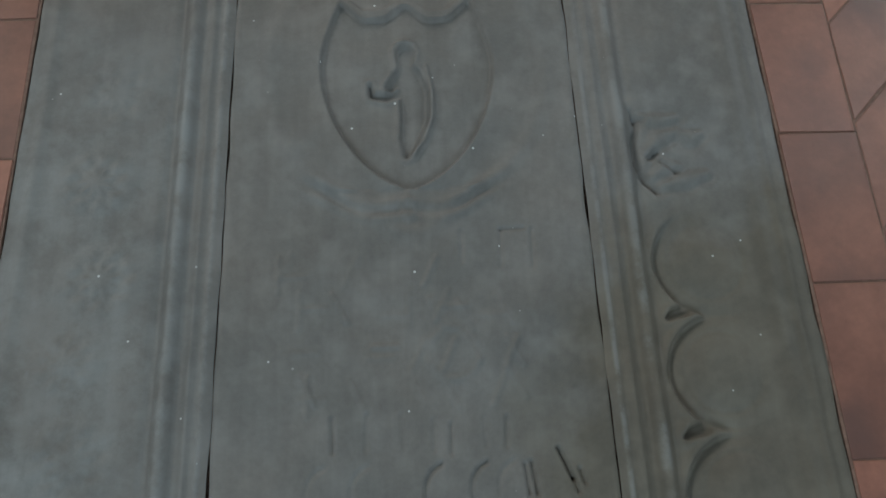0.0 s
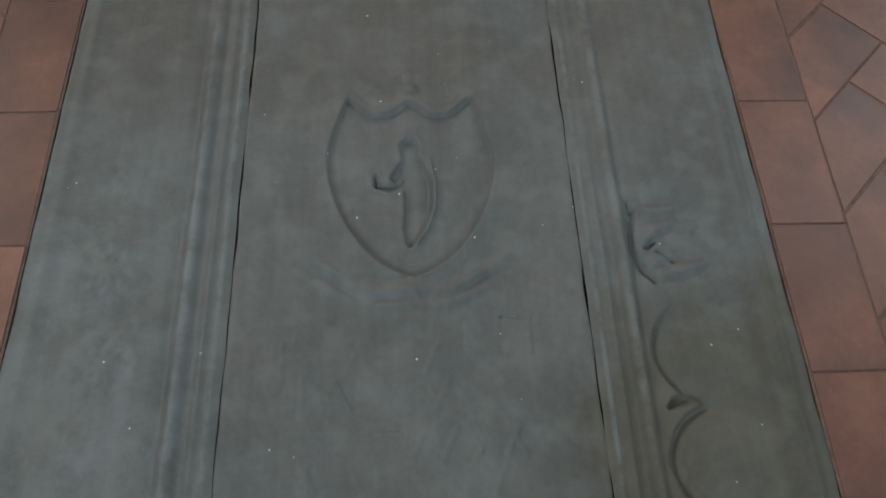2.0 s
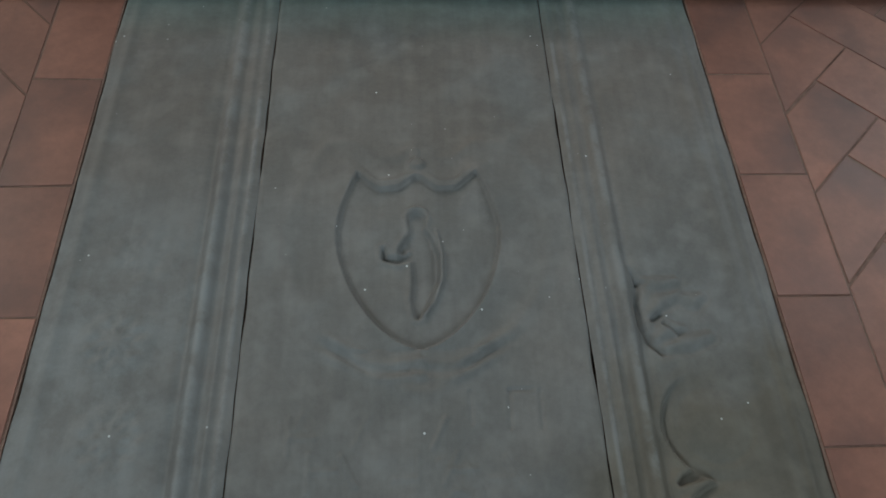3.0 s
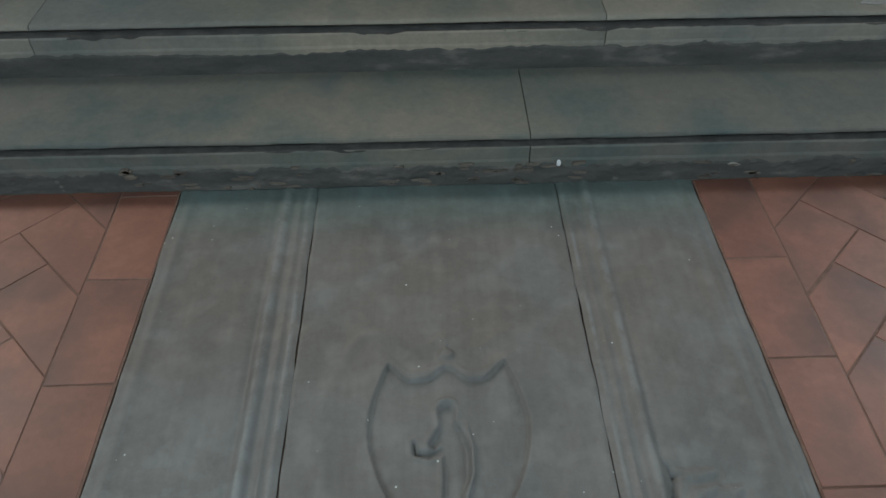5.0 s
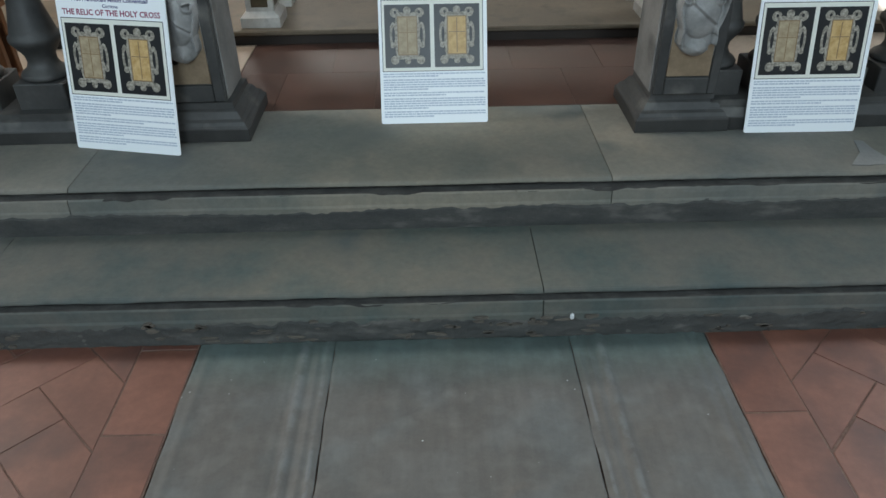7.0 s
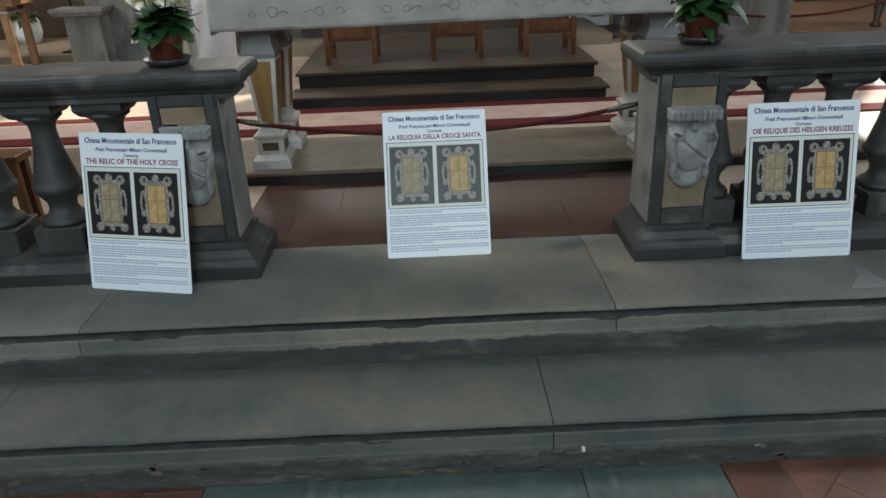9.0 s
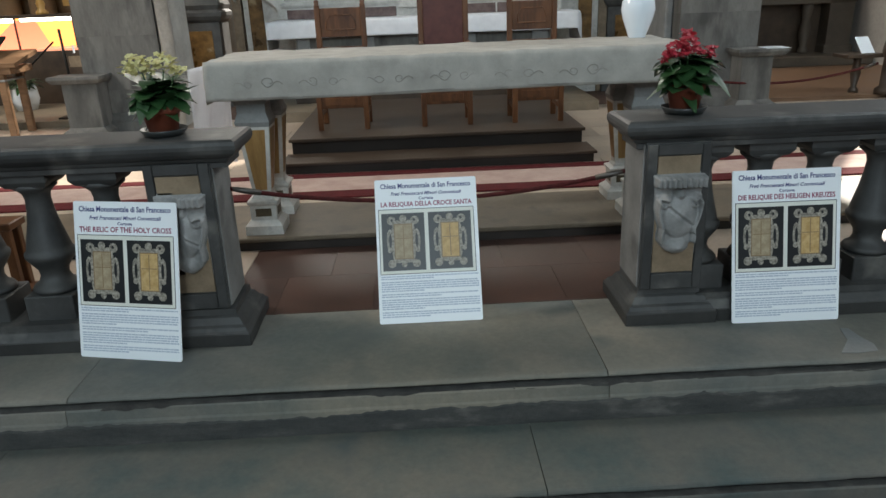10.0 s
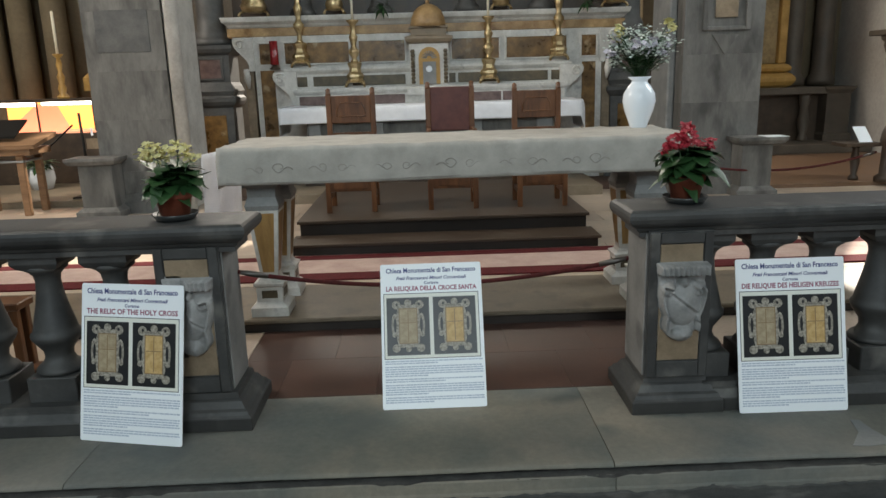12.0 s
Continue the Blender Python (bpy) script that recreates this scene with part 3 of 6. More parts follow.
    for x in (-0.105, -0.039, 0.025, 0.084, 0.117, 0.180, 0.222):
        y = 0.265 + rng.uniform(-0.008, 0.008)
        h += groove(X, Y, x, y + rng.uniform(0.022, 0.036), x + rng.uniform(-0.003, 0.004), y - 0.030, rng.uniform(0.0012, 0.0030), 0.0035)
    for x in (-0.150, -0.07, 0.066, 0.150, 0.20):
        ring = np.hypot(X - x - 0.042, (Y - 0.165) * 0.9)
        h += -rng.uniform(0.003, 0.008) * bump_at(ring, 0.042, 0.0038) * (X < x + 0.035)
    for a in ((0.315, 0.230, 0.338, 0.175, 0.006), (0.338, 0.175, 0.346, 0.150, 0.004), (0.262, 0.208, 0.270, 0.150, 0.005), (0.250, 0.205, 0.256, 0.150, 0.004), (0.360, 0.165, 0.352, 0.192, 0.004)):
        h += groove(X, Y, *a)
    # shallow raised rows of rubbed letters
    for i in range(34):
        x, y = rng.uniform(-0.22, 0.26), rng.choice((0.345, 0.42, 0.50, 0.585)) + rng.uniform(-0.012, 0.012)
        dx, dy = rng.choice(((0, 0.036), (0.014, 0.030), (-0.014, 0.028), (0.024, 0.0)))
        h += rng.uniform(0.0015, 0.0048) * smoothstep(0.008, 0.0, -strokes(X, Y, [(x - dx, y - dy), (x + dx, y + dy)], [0.001, 0.001]))
    return h


def ridge_set(X, centre, sign):
    h = 0.006 * bump_at(X, centre + sign * 0.020, 0.006) + 0.008 * bump_at(X, centre + sign * 0.046, 0.007)
    return h + 0.015 * bump_at(X, centre + sign * 0.090, 0.015) - 0.006 * bump_at(X, centre + sign * 0.068, 0.007) - 0.006 * bump_at(X, centre + sign * 0.116, 0.010)


def right_relief(X, Y):
    h = wear(X, Y, 2.0) + ridge_set(X, 0.423, 1) * (0.5 + 0.45 * smoothstep(1.6, 0.7, Y))
    h += 0.006 * bump_at(X, 0.785, 0.018) + 0.006 * bump_at(X, 0.822, 0.010)
    # garland of round fruit with small curled leaves between
    worn = smoothstep(0.71, 0.60, Y)
    XC = np.minimum(X, 0.662)
    lobes = np.maximum.reduce([blob(XC, Y, 0.662, y, 0.116, 0.116) for y in (0.585, 0.360, 0.128, -0.10, -0.33)])
    curls = np.maximum.reduce([strokes(X, Y, [(0.600, y + 0.012), (0.572, y + 0.004), (0.560, y - 0.004)], [0.012, 0.009, 0.005]) for y in (0.474, 0.243, 0.014)])
    edge = np.maximum(lobes * 0.11, curls)
    side = smoothstep(0.76, 0.60, X)
    h += worn * side * (0.005 * bump_at(edge, -0.008, 0.008) - 0.020 * smoothstep(-0.002, 0.004, edge) * np.exp(-np.maximum(edge, 0) / 0.028))
    h += worn * 0.004 * smoothstep(0.0, 0.08, edge)
    fruit = np.maximum.reduce([blob(X, Y, 0.655, y, 0.070, 0.075) for y in (0.585, 0.360, 0.128)])
    h += worn * (0.004 * smoothstep(0, 0.5, fruit) - 0.003 * bump_at(fruit, -0.06, 0.08))
    # rosette of curled leaves with its dark sunk stalk
    stalk = strokes(X, Y, [(0.545, 0.942), (0.552, 0.905), (0.541, 0.862), (0.541, 0.812), (0.556, 0.765), (0.578, 0.740)], [0.002, 0.005, 0.006, 0.006, 0.006, 0.003])
    h += -0.012 * smoothstep(-0.005, 0.004, stalk) + 0.003 * bump_at(stalk, -0.018, 0.010)
    petals = np.maximum.reduce([strokes(X, Y, p, [0.007, 0.017, 0.008]) for p in ([(0.568, 0.918), (0.600, 0.912), (0.640, 0.920)], [(0.572, 0.842), (0.598, 0.870), (0.640, 0.885)],
                                [(0.640, 0.880), (0.668, 0.868), (0.690, 0.878)], [(0.574, 0.778), (0.600, 0.800), (0.632, 0.800)], [(0.590, 0.755), (0.640, 0.768), (0.690, 0.782)])])
    h += 0.008 * smoothstep(-0.008, 0.014, petals) - 0.003 * bump_at(petals, -0.010, 0.006) * (X > 0.55) * (X < 0.72) * smoothstep(0.70, 0.74, Y) * smoothstep(0.96, 0.93, Y)
    for a in ((0.570, 0.822, 0.588, 0.836), (0.596, 0.812, 0.625, 0.790), (0.555, 0.918, 0.568, 0.915)):
        h += groove(X, Y, *a, 0.005, 0.007)
    # rubbed leaf pattern further up
    for y in (1.10, 1.32, 1.54):
        h += 0.0035 * smoothstep(-0.1, 0.5, blob(X, Y, 0.645, y, 0.085, 0.075) + 0.12 * np.sin(7 * np.arctan2(Y - y, X - 0.645)))
    return h


def left_relief(X, Y):
    h = wear(X, Y, 4.4) + ridge_set(X, -0.325, -1) * (0.4 + 0.55 * smoothstep(1.7, 0.9, Y))
    for x, y, r, a in ((-0.56, 1.0, 0.10, 0.5), (-0.585, 0.79, 0.085, 1.0), (-0.555, 0.58, 0.095, 0.9), (-0.60, 0.42, 0.07, 0.6), (-0.57, 0.24, 0.10, 0.7), (-0.56, 0.02, 0.09, 0.8)):
        wave = 0.02 * np.sin(9 * np.arctan2(Y - y, X - x) + 40 * x)
        h += a * (0.010 * smoothstep(-0.1, 0.5, blob(X, Y, x, y, r, r * 0.85) + wave) - 0.006 * bump_at(np.hypot(X - x, Y - y) + 0.3 * wave, r * 0.45, 0.016))
    return h + 0.004 * bump_at(X, -0.715, 0.014)


tomb = tagged(new("tomb_slab"), "worn grey sandstone tomb slab carved with a shield, set in the floor", "tomb slab")
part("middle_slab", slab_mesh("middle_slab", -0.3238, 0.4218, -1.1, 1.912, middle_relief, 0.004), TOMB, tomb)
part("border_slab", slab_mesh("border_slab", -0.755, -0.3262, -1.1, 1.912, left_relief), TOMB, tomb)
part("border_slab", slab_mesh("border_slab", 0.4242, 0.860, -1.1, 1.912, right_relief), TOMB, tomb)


# ---------------------------------------------------------------- the two steps, cut from long stones
def step_profile(front, back, z0, lip):
    """Foot, weathered fillet band, narrow undercut and a tread edge rounded by wear, set back by lip."""
    f = front
    return [(f, z0 - 0.02), (f, z0 + 0.088), (f + 0.004, z0 + 0.096), (f + 0.005, z0 + 0.118), (f + 0.006, z0 + 0.134), (f + 0.010, z0 + 0.139),
            (f + lip + 0.026, z0 + 0.138), (f + lip + 0.026, z0 + 0.150), (f + lip + 0.006, z0 + 0.151), (f + lip, z0 + 0.156), (f + lip + 0.001, z0 + 0.161),
            (f + lip + 0.005, z0 + 0.166), (f + lip + 0.011, z0 + 0.169), (f + lip + 0.022, z0 + 0.170), (back, z0 + 0.170), (back, z0 - 0.02)]


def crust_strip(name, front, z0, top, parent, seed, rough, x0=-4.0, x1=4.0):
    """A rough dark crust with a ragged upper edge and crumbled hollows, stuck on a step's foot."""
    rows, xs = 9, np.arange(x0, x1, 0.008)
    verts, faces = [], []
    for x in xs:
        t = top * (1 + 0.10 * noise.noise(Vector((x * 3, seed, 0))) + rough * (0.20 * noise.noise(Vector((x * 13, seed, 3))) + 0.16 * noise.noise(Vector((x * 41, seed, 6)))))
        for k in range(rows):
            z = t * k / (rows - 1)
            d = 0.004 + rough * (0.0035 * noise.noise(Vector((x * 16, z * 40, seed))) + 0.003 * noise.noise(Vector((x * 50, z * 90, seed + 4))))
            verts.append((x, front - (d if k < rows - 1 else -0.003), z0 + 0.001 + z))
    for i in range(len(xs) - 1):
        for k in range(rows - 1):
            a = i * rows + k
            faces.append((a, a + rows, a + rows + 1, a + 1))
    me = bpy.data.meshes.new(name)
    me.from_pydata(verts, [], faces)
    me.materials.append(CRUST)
    part(name, me, CRUST, parent, "dark ragged crust on the riser")


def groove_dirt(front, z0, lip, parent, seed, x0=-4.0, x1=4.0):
    """Black filling in the undercut below the tread edge, its lower edge ragged."""
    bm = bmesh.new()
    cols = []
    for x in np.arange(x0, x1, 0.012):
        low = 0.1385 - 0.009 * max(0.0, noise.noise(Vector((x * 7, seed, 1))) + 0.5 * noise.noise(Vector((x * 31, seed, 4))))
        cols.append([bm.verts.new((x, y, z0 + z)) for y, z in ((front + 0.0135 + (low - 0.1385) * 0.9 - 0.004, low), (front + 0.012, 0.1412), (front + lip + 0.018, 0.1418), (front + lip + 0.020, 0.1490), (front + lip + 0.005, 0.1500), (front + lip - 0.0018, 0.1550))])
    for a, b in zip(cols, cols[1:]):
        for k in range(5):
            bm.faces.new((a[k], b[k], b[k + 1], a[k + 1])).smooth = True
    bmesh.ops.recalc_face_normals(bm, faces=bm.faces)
    part("groove_dirt", bm, GROOVE_BLACK, parent, "black filling in the groove under the tread edge")


def stone_run(name, front, back, z0, cuts, lip, material, label):
    root = tagged(new(name), label, kind="structure")
    for a, b in zip(cuts, cuts[1:]):
        bm = bmesh.new()
        n = max(2, int((b - a) / 0.02))
        xs = np.linspace(a + 0.0015, b - 0.0015, n)
        prof = step_profile(front, back, z0, lip)
        rings = []
        for x in xs:
            ring = []
            for k, (y, z) in enumerate(prof):
                j = 0.003 * noise.noise(Vector((x * 5, k * 0.4, front * 5))) + 0.0016 * noise.noise(Vector((x * 23, k * 0.9, front * 3))) if k < 14 else 0
                ring.append(bm.verts.new((x, y + j, z + (0.5 * j if k > 2 else 0))))
            rings.append(ring)
        m = len(prof)
        for r, s in zip(rings, rings[1:]):
            for k in range(m):
                bm.faces.new((r[k], r[(k + 1) % m], s[(k + 1) % m], s[k]))
        bm.faces.new(rings[0][::-1])
        bm.faces.new(rings[-1])
        bmesh.ops.recalc_face_normals(bm, faces=bm.faces)
        part("step_stone", bm, material, root)
    return root


step_low = stone_run("step_1", 1.910, 2.34, 0.0, [-7.0, -3.1, -1.47, 0.335, 2.2, 4.5, 7.0], 0.022, STEP_STONE, "worn grey sandstone step with moulded edge")
step_high = stone_run("step_2", 2.302, 2.95, 0.17, [-7.0, -2.9, -1.25, 0.615, 2.35, 4.6, 7.0], 0.028, STEP_TAN, "worn tan-grey sandstone step with moulded edge")
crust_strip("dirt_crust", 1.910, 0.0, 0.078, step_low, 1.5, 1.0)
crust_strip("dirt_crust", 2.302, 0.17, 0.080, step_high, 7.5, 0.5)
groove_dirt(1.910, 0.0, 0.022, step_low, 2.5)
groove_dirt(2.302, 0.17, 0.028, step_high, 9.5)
core = structure("step_core", box(-7.0, 7.0, 2.335, 2.95, -0.02, 0.165), MORTAR)

# crumbling plaster along the foot of the lowest step
rng = random.Random(11)
bm = bmesh.new()
for i in range(190):
    cx, cz = rng.uniform(-2.2, 2.2), rng.choice((rng.uniform(0.004, 0.03), rng.uniform(0.04, 0.09)))
    if noise.noise(Vector((cx * 2.2, 3, 0))) < -0.1:
        continue
    w, hgt, m = rng.uniform(0.006, 0.040), rng.uniform(0.003, 0.010), rng.randint(6, 9)
    ring = [(cx + w * math.cos(6.283 * k / m) * rng.uniform(0.6, 1.1), min(0.1, max(0.002, cz + hgt * math.sin(6.283 * k / m) * rng.uniform(0.5, 1.2)))) for k in range(m)]
    outer, inner = [bm.verts.new((u, 1.9085, v)) for u, v in ring], [bm.verts.new((cx + (u - cx) * 0.8, 1.9005, cz + (v - cz) * 0.8)) for u, v in ring]
    for k in range(m):
        bm.faces.new((outer[k], outer[(k + 1) % m], inner[(k + 1) % m], inner[k]))
    bm.faces.new(inner)
bmesh.ops.recalc_face_normals(bm, faces=bm.faces)
tagged(new("crumbling_plaster", to_mesh("crumbling_plaster", bm, STEP_WORN)), "crumbling dark plaster flakes along the step foot", "plaster", kind="stuff")
chip = new("plaster_chip", to_mesh("plaster_chip", box(0.420, 0.432, 1.898, 1.912, 0.072, 0.092, 0.004), PAPER_EDGE))
tagged(chip, "small white plaster chip stuck on the step face", "chip")
patch_bm = bmesh.new()
outline = [(1.465, 2.378), (1.52, 2.372), (1.60, 2.380), (1.615, 2.43), (1.600, 2.49), (1.595, 2.56), (1.565, 2.565), (1.54, 2.47)]
top_f = patch_bm.faces.new([patch_bm.verts.new((px, py, 0.3405)) for px, py in outline])
ext = bmesh.ops.extrude_face_region(patch_bm, geom=[top_f])
bmesh.ops.translate(patch_bm, verts=[v for v in ext["geom"] if isinstance(v, bmesh.types.BMVert)], vec=(0, 0, 0.0025))
bmesh.ops.recalc_face_normals(patch_bm, faces=patch_bm.faces)
tagged(new("mortar_patch", to_mesh("mortar_patch", patch_bm, PALE_STONE)), "pale mortar patch spread on the stone step", "mortar patch")

# edge of the presbytery step
edge = tagged(new("presbytery_step"), "dark moulded stone step before the altar table", kind="structure")
# near-black riser colour takes in the shade under the nosing
part("riser", box(-7.0, 7.0, 3.79, 3.86, 0.33, 0.392), DAIS_DARK, edge, "stone riser with the nosing's shade in its colour")
part("tread", box(-7.0, 7.0, 3.775, 4.43, 0.386, 0.411, 0.006), STEP_BROWN, edge, "tan stone tread")


# ---------------------------------------------------------------- balustrade
def baluster_bm():
    return lathe([(0.045, 0.10), (0.086, 0.104), (0.090, 0.116), (0.082, 0.128), (0.062, 0.142), (0.052, 0.165), (0.055, 0.190), (0.072, 0.215), (0.086, 0.235), (0.092, 0.247), (0.092, 0.262),
                  (0.083, 0.270), (0.080, 0.285), (0.070, 0.325), (0.058, 0.375), (0.049, 0.425), (0.045, 0.470), (0.050, 0.495), (0.066, 0.512), (0.078, 0.520), (0.080, 0.535), (0.05, 0.536)], 22)


def balustrade(side):
    s = side
    face = 2.722 if s > 0 else 2.742
    inner_base, inner_shaft, inner_cap = (0.77, 0.828, 0.752) if s > 0 else (0.69, 0.771, 0.665)
    root = thing("balustrade", pose(0, 0, 0), "dark grey stone altar balustrade with turned balusters", "balustrade", "altar rails")
    out = 3.6

    def span(a, b):
        return (a, b) if s > 0 else (-b, -a)
    # moulded plinth under the balusters and the end post's foot
    foot = [(-0.004, 0.392), (-0.012, 0.400), (-0.018, 0.412), (-0.030, 0.420), (-0.044, 0.445), (-0.056, 0.452), (-0.058, 0.475)]
    a, b = span(inner_base, inner_base + 0.36)
    post = part("end_post", molded([(0, 0.472), (0, 1.055)], *span(inner_shaft, inner_shaft + 0.245), face, 2.985), BALUSTER_STONE, root)
    part("plinth_course", box(*span(inner_base, inner_base + 0.36), 2.668, 3.036, 0.340, 0.393, 0.004), PLINTH_DARK, root, "near-black plinth course")
    part("plinth_course", box(*span(inner_base + 0.361, out), 2.680, 3.02, 0.340, 0.393, 0.004), PLINTH_DARK, root, "near-black plinth course")
    part("post_foot", molded(foot, a, b, 2.668, 3.036), BALUSTER_STONE, root)
    part("plinth", molded([(-0.004, 0.392), (-0.01, 0.402), (-0.02, 0.425), (-0.03, 0.43), (-0.03, 0.452)], *span(inner_shaft + 0.20, out), 2.680, 3.02), BALUSTER_STONE, root)
    # frame and inlay of the post
    fa, fb = inner_shaft + 0.045, inner_shaft + 0.205
    part("inlay_panel", box(*span(fa, fb), face - 0.006, face + 0.002, 0.545, 1.005, 0.002), TAN_PANEL, root, "tan marble inlay")
    for x0, x1 in ((inner_shaft + 0.004, fa - 0.003), (fb + 0.003, inner_shaft + 0.241)):
        part("post_frame", box(*span(x0, x1), face - 0.010, face + 0.002, 0.476, 1.05, 0.003), BALUSTER_STONE, root)
    part("post_frame", box(*span(fa - 0.002, fb + 0.002), face - 0.010, face + 0.002, 0.476, 0.540, 0.003), BALUSTER_STONE, root)
    part("post_frame", box(*span(fa - 0.002, fb + 0.002), face - 0.010, face + 0.002, 1.009, 1.05, 0.003), BALUSTER_STONE, root)
    # pale inner side carries the light from the opening in its colour
    part("post_side", box(*span(inner_shaft - 0.006, inner_shaft + 0.002), face + 0.012, 2.975, 0.478, 1.045, 0.003), LIT_SIDE_STONE, root, "inner side of the post, painted pale as if lit")
    # carved crest
    cx = s * (inner_shaft + 0.125)
    nx, nz = 64, 96
    xs, zs = np.linspace(-0.105, 0.105, nx), np.linspace(0.62, 0.945, nz)
    X, Z = np.meshgrid(xs, zs)
    half_width = np.interp(Z, [0.63, 0.64, 0.655, 0.68, 0.70, 0.735, 0.77, 0.81, 0.86, 0.935], [0.012, 0.036, 0.052, 0.072, 0.074, 0.070, 0.082, 0.091, 0.090, 0.097])
    inside = smoothstep(half_width, half_width - 0.006, np.abs(X)) * smoothstep(0.628, 0.634, Z) * smoothstep(0.938, 0.934, Z)
    A = np.abs(X)
    D = 0.020 + 0.030 * np.sqrt(np.clip(blob(X, Z, 0, 0.785, 0.068, 0.088), 0, 1))
    D = np.maximum(D, 0.052 * np.sqrt(np.clip(blob(X, Z, 0, 0.664, 0.050, 0.038), 0, 1)))
    D = np.maximum(D, 0.044 * bump_at(A - half_width + 0.011, 0, 0.009) * smoothstep(0.66, 0.675, Z) * smoothstep(0.86, 0.84, Z))
    D = np.where((Z > 0.862) & (Z < 0.895), 0.010, D)
    D = np.maximum(D, 0.050 * np.sqrt(np.clip(blob(X, Z, 0, 0.866, 0.027, 0.030), 0, 1)))
    D = np.maximum(D, 0.050 * np.sqrt(np.clip(np.maximum(blob(X, Z, -0.047, 0.853, 0.027, 0.020, 0.4), blob(X, Z, 0.047, 0.853, 0.027, 0.020, -0.4)), 0, 1)))
    D = D + 0.012 * bump_at(np.hypot(A - 0.060, Z - 0.838), 0.016, 0.006) - 0.008 * bump_at(np.hypot(A - 0.060, Z - 0.838), 0.0, 0.007)
    D = np.where((np.abs(A - 0.053) < 0.006) & (Z > 0.65) & (Z < 0.715), 0.006, D)
    D = np.maximum(D, smoothstep(0.893, 0.900, Z) * (0.052 + 0.005 * np.sin(X * 330)))
    D = D - 0.006 * bump_at(X * 0.8 + (Z - 0.785), 0, 0.007) * (np.hypot(X / 0.062, (Z - 0.785) / 0.078) < 1) + 0.006 * bump_at(X * 0.8 + (Z - 0.797), 0, 0.006) * (np.hypot(X / 0.062, (Z - 0.785) / 0.078) < 1)
    D = np.where(inside > 0.02, D * inside, -0.004)
    # the west crest is worn down where the board rests against it
    depth = np.full_like(X, 1.25) if s > 0 else 0.25 + 0.85 * smoothstep(-0.025, 0.02, X)
    bm = bmesh.new()
    grid = [[bm.verts.new((cx + X[j, i], face - 0.007 - depth[j, i] * D[j, i], Z[j, i])) for i in range(nx)] for j in range(nz)]
    for j in range(nz - 1):
        for i in range(nx - 1):
            bm.faces.new((grid[j][i], grid[j][i + 1], grid[j + 1][i + 1], grid[j + 1][i])).smooth = True
    part("carved_crest", bm, MARBLE, root, "white marble heraldic crest with scrolls")
    # handrail
    cap = [(-0.045, 1.030), (-0.045, 1.048), (-0.036, 1.055), (-0.030, 1.066), (-0.012, 1.078), (-0.006, 1.084), (0.0, 1.090), (0.006, 1.104), (0.006, 1.118), (0.002, 1.130), (-0.008, 1.138), (-0.02, 1.14)]
    part("handrail", molded(cap, *span(inner_cap, out), 2.700, 2.985), BALUSTER_STONE, root, "dark stone handrail with moulded edge")
    # balusters with square blocks
    bal = to_mesh("baluster", baluster_bm(), BALUSTER_STONE)
    blk = to_mesh("block", box(-0.094, 0.094, -0.094, 0.094, 0.0, 0.102, 0.004), BALUSTER_STONE)
    top = to_mesh("top_block", molded([(-0.03, 0.522), (-0.012, 0.530), (0.0, 0.546), (0.004, 0.553), (0.004, 0.585)], -0.085, 0.085, -0.085, 0.085), BALUSTER_STONE)
    x = inner_shaft + (0.255 if s > 0 else 0.440)
    while x < out - 0.1:
        o = part("baluster", bal, None, root)
        o.location = (s * x, 2.85, 0.448)
        part("block", blk, None, o)
        part("top_block", top, None, o)
        x += 0.238 if s > 0 else 0.257
    return root


rail_east = balustrade(1)
rail_west = balustrade(-1)


# ---------------------------------------------------------------- posters
def text_mesh(body, size, material, width, italic=0.0, bold=0.0):
    cu = bpy.data.curves.new("lettering", "FONT")
    cu.body, cu.size, cu.align_x, cu.align_y, cu.shear, cu.offset, cu.fill_mode, cu.resolution_u = body, size, "CENTER", "CENTER", italic, bold, "FRONT", 2
    ob = bpy.data.objects.new("lettering", cu)
    scene.collection.objects.link(ob)
    bpy.context.view_layer.update()
    me = bpy.data.meshes.new_from_object(ob.evaluated_get(bpy.context.evaluated_depsgraph_get()))
    bpy.data.objects.remove(ob)
    xs = [v.co.x for v in me.vertices]
    k = width / (max(xs) - min(xs))
    for v in me.vertices:
        v.co.x *= k
    me.materials.clear()
    me.materials.append(material)
    return me


def flat(polys, depth=0.0006):
    """Flat printed shapes in the poster's plane, a hair thick."""
    bm = bmesh.new()
    for p in polys:
        bm.faces.new([bm.verts.new((u, v, 0)) for u, v in p])
    return bm


def rect(u0, u1, v0, v1):
    return [(u0, v0), (u1, v0), (u1, v1), (u0, v1)]


def scalloped(cu, cv, w, h, amp, n):
    pts = []
    for i in range(72):
        a = 2 * math.pi * i / 72
        c, s = math.cos(a), math.sin(a)
        k = 1 / max(abs(c), abs(s)) ** 0.75
        r = 1 + amp * math.cos(n * a)
        pts.append((cu + w * c * k * r * 0.9, cv + h * s * k * r * 0.9))
    return pts


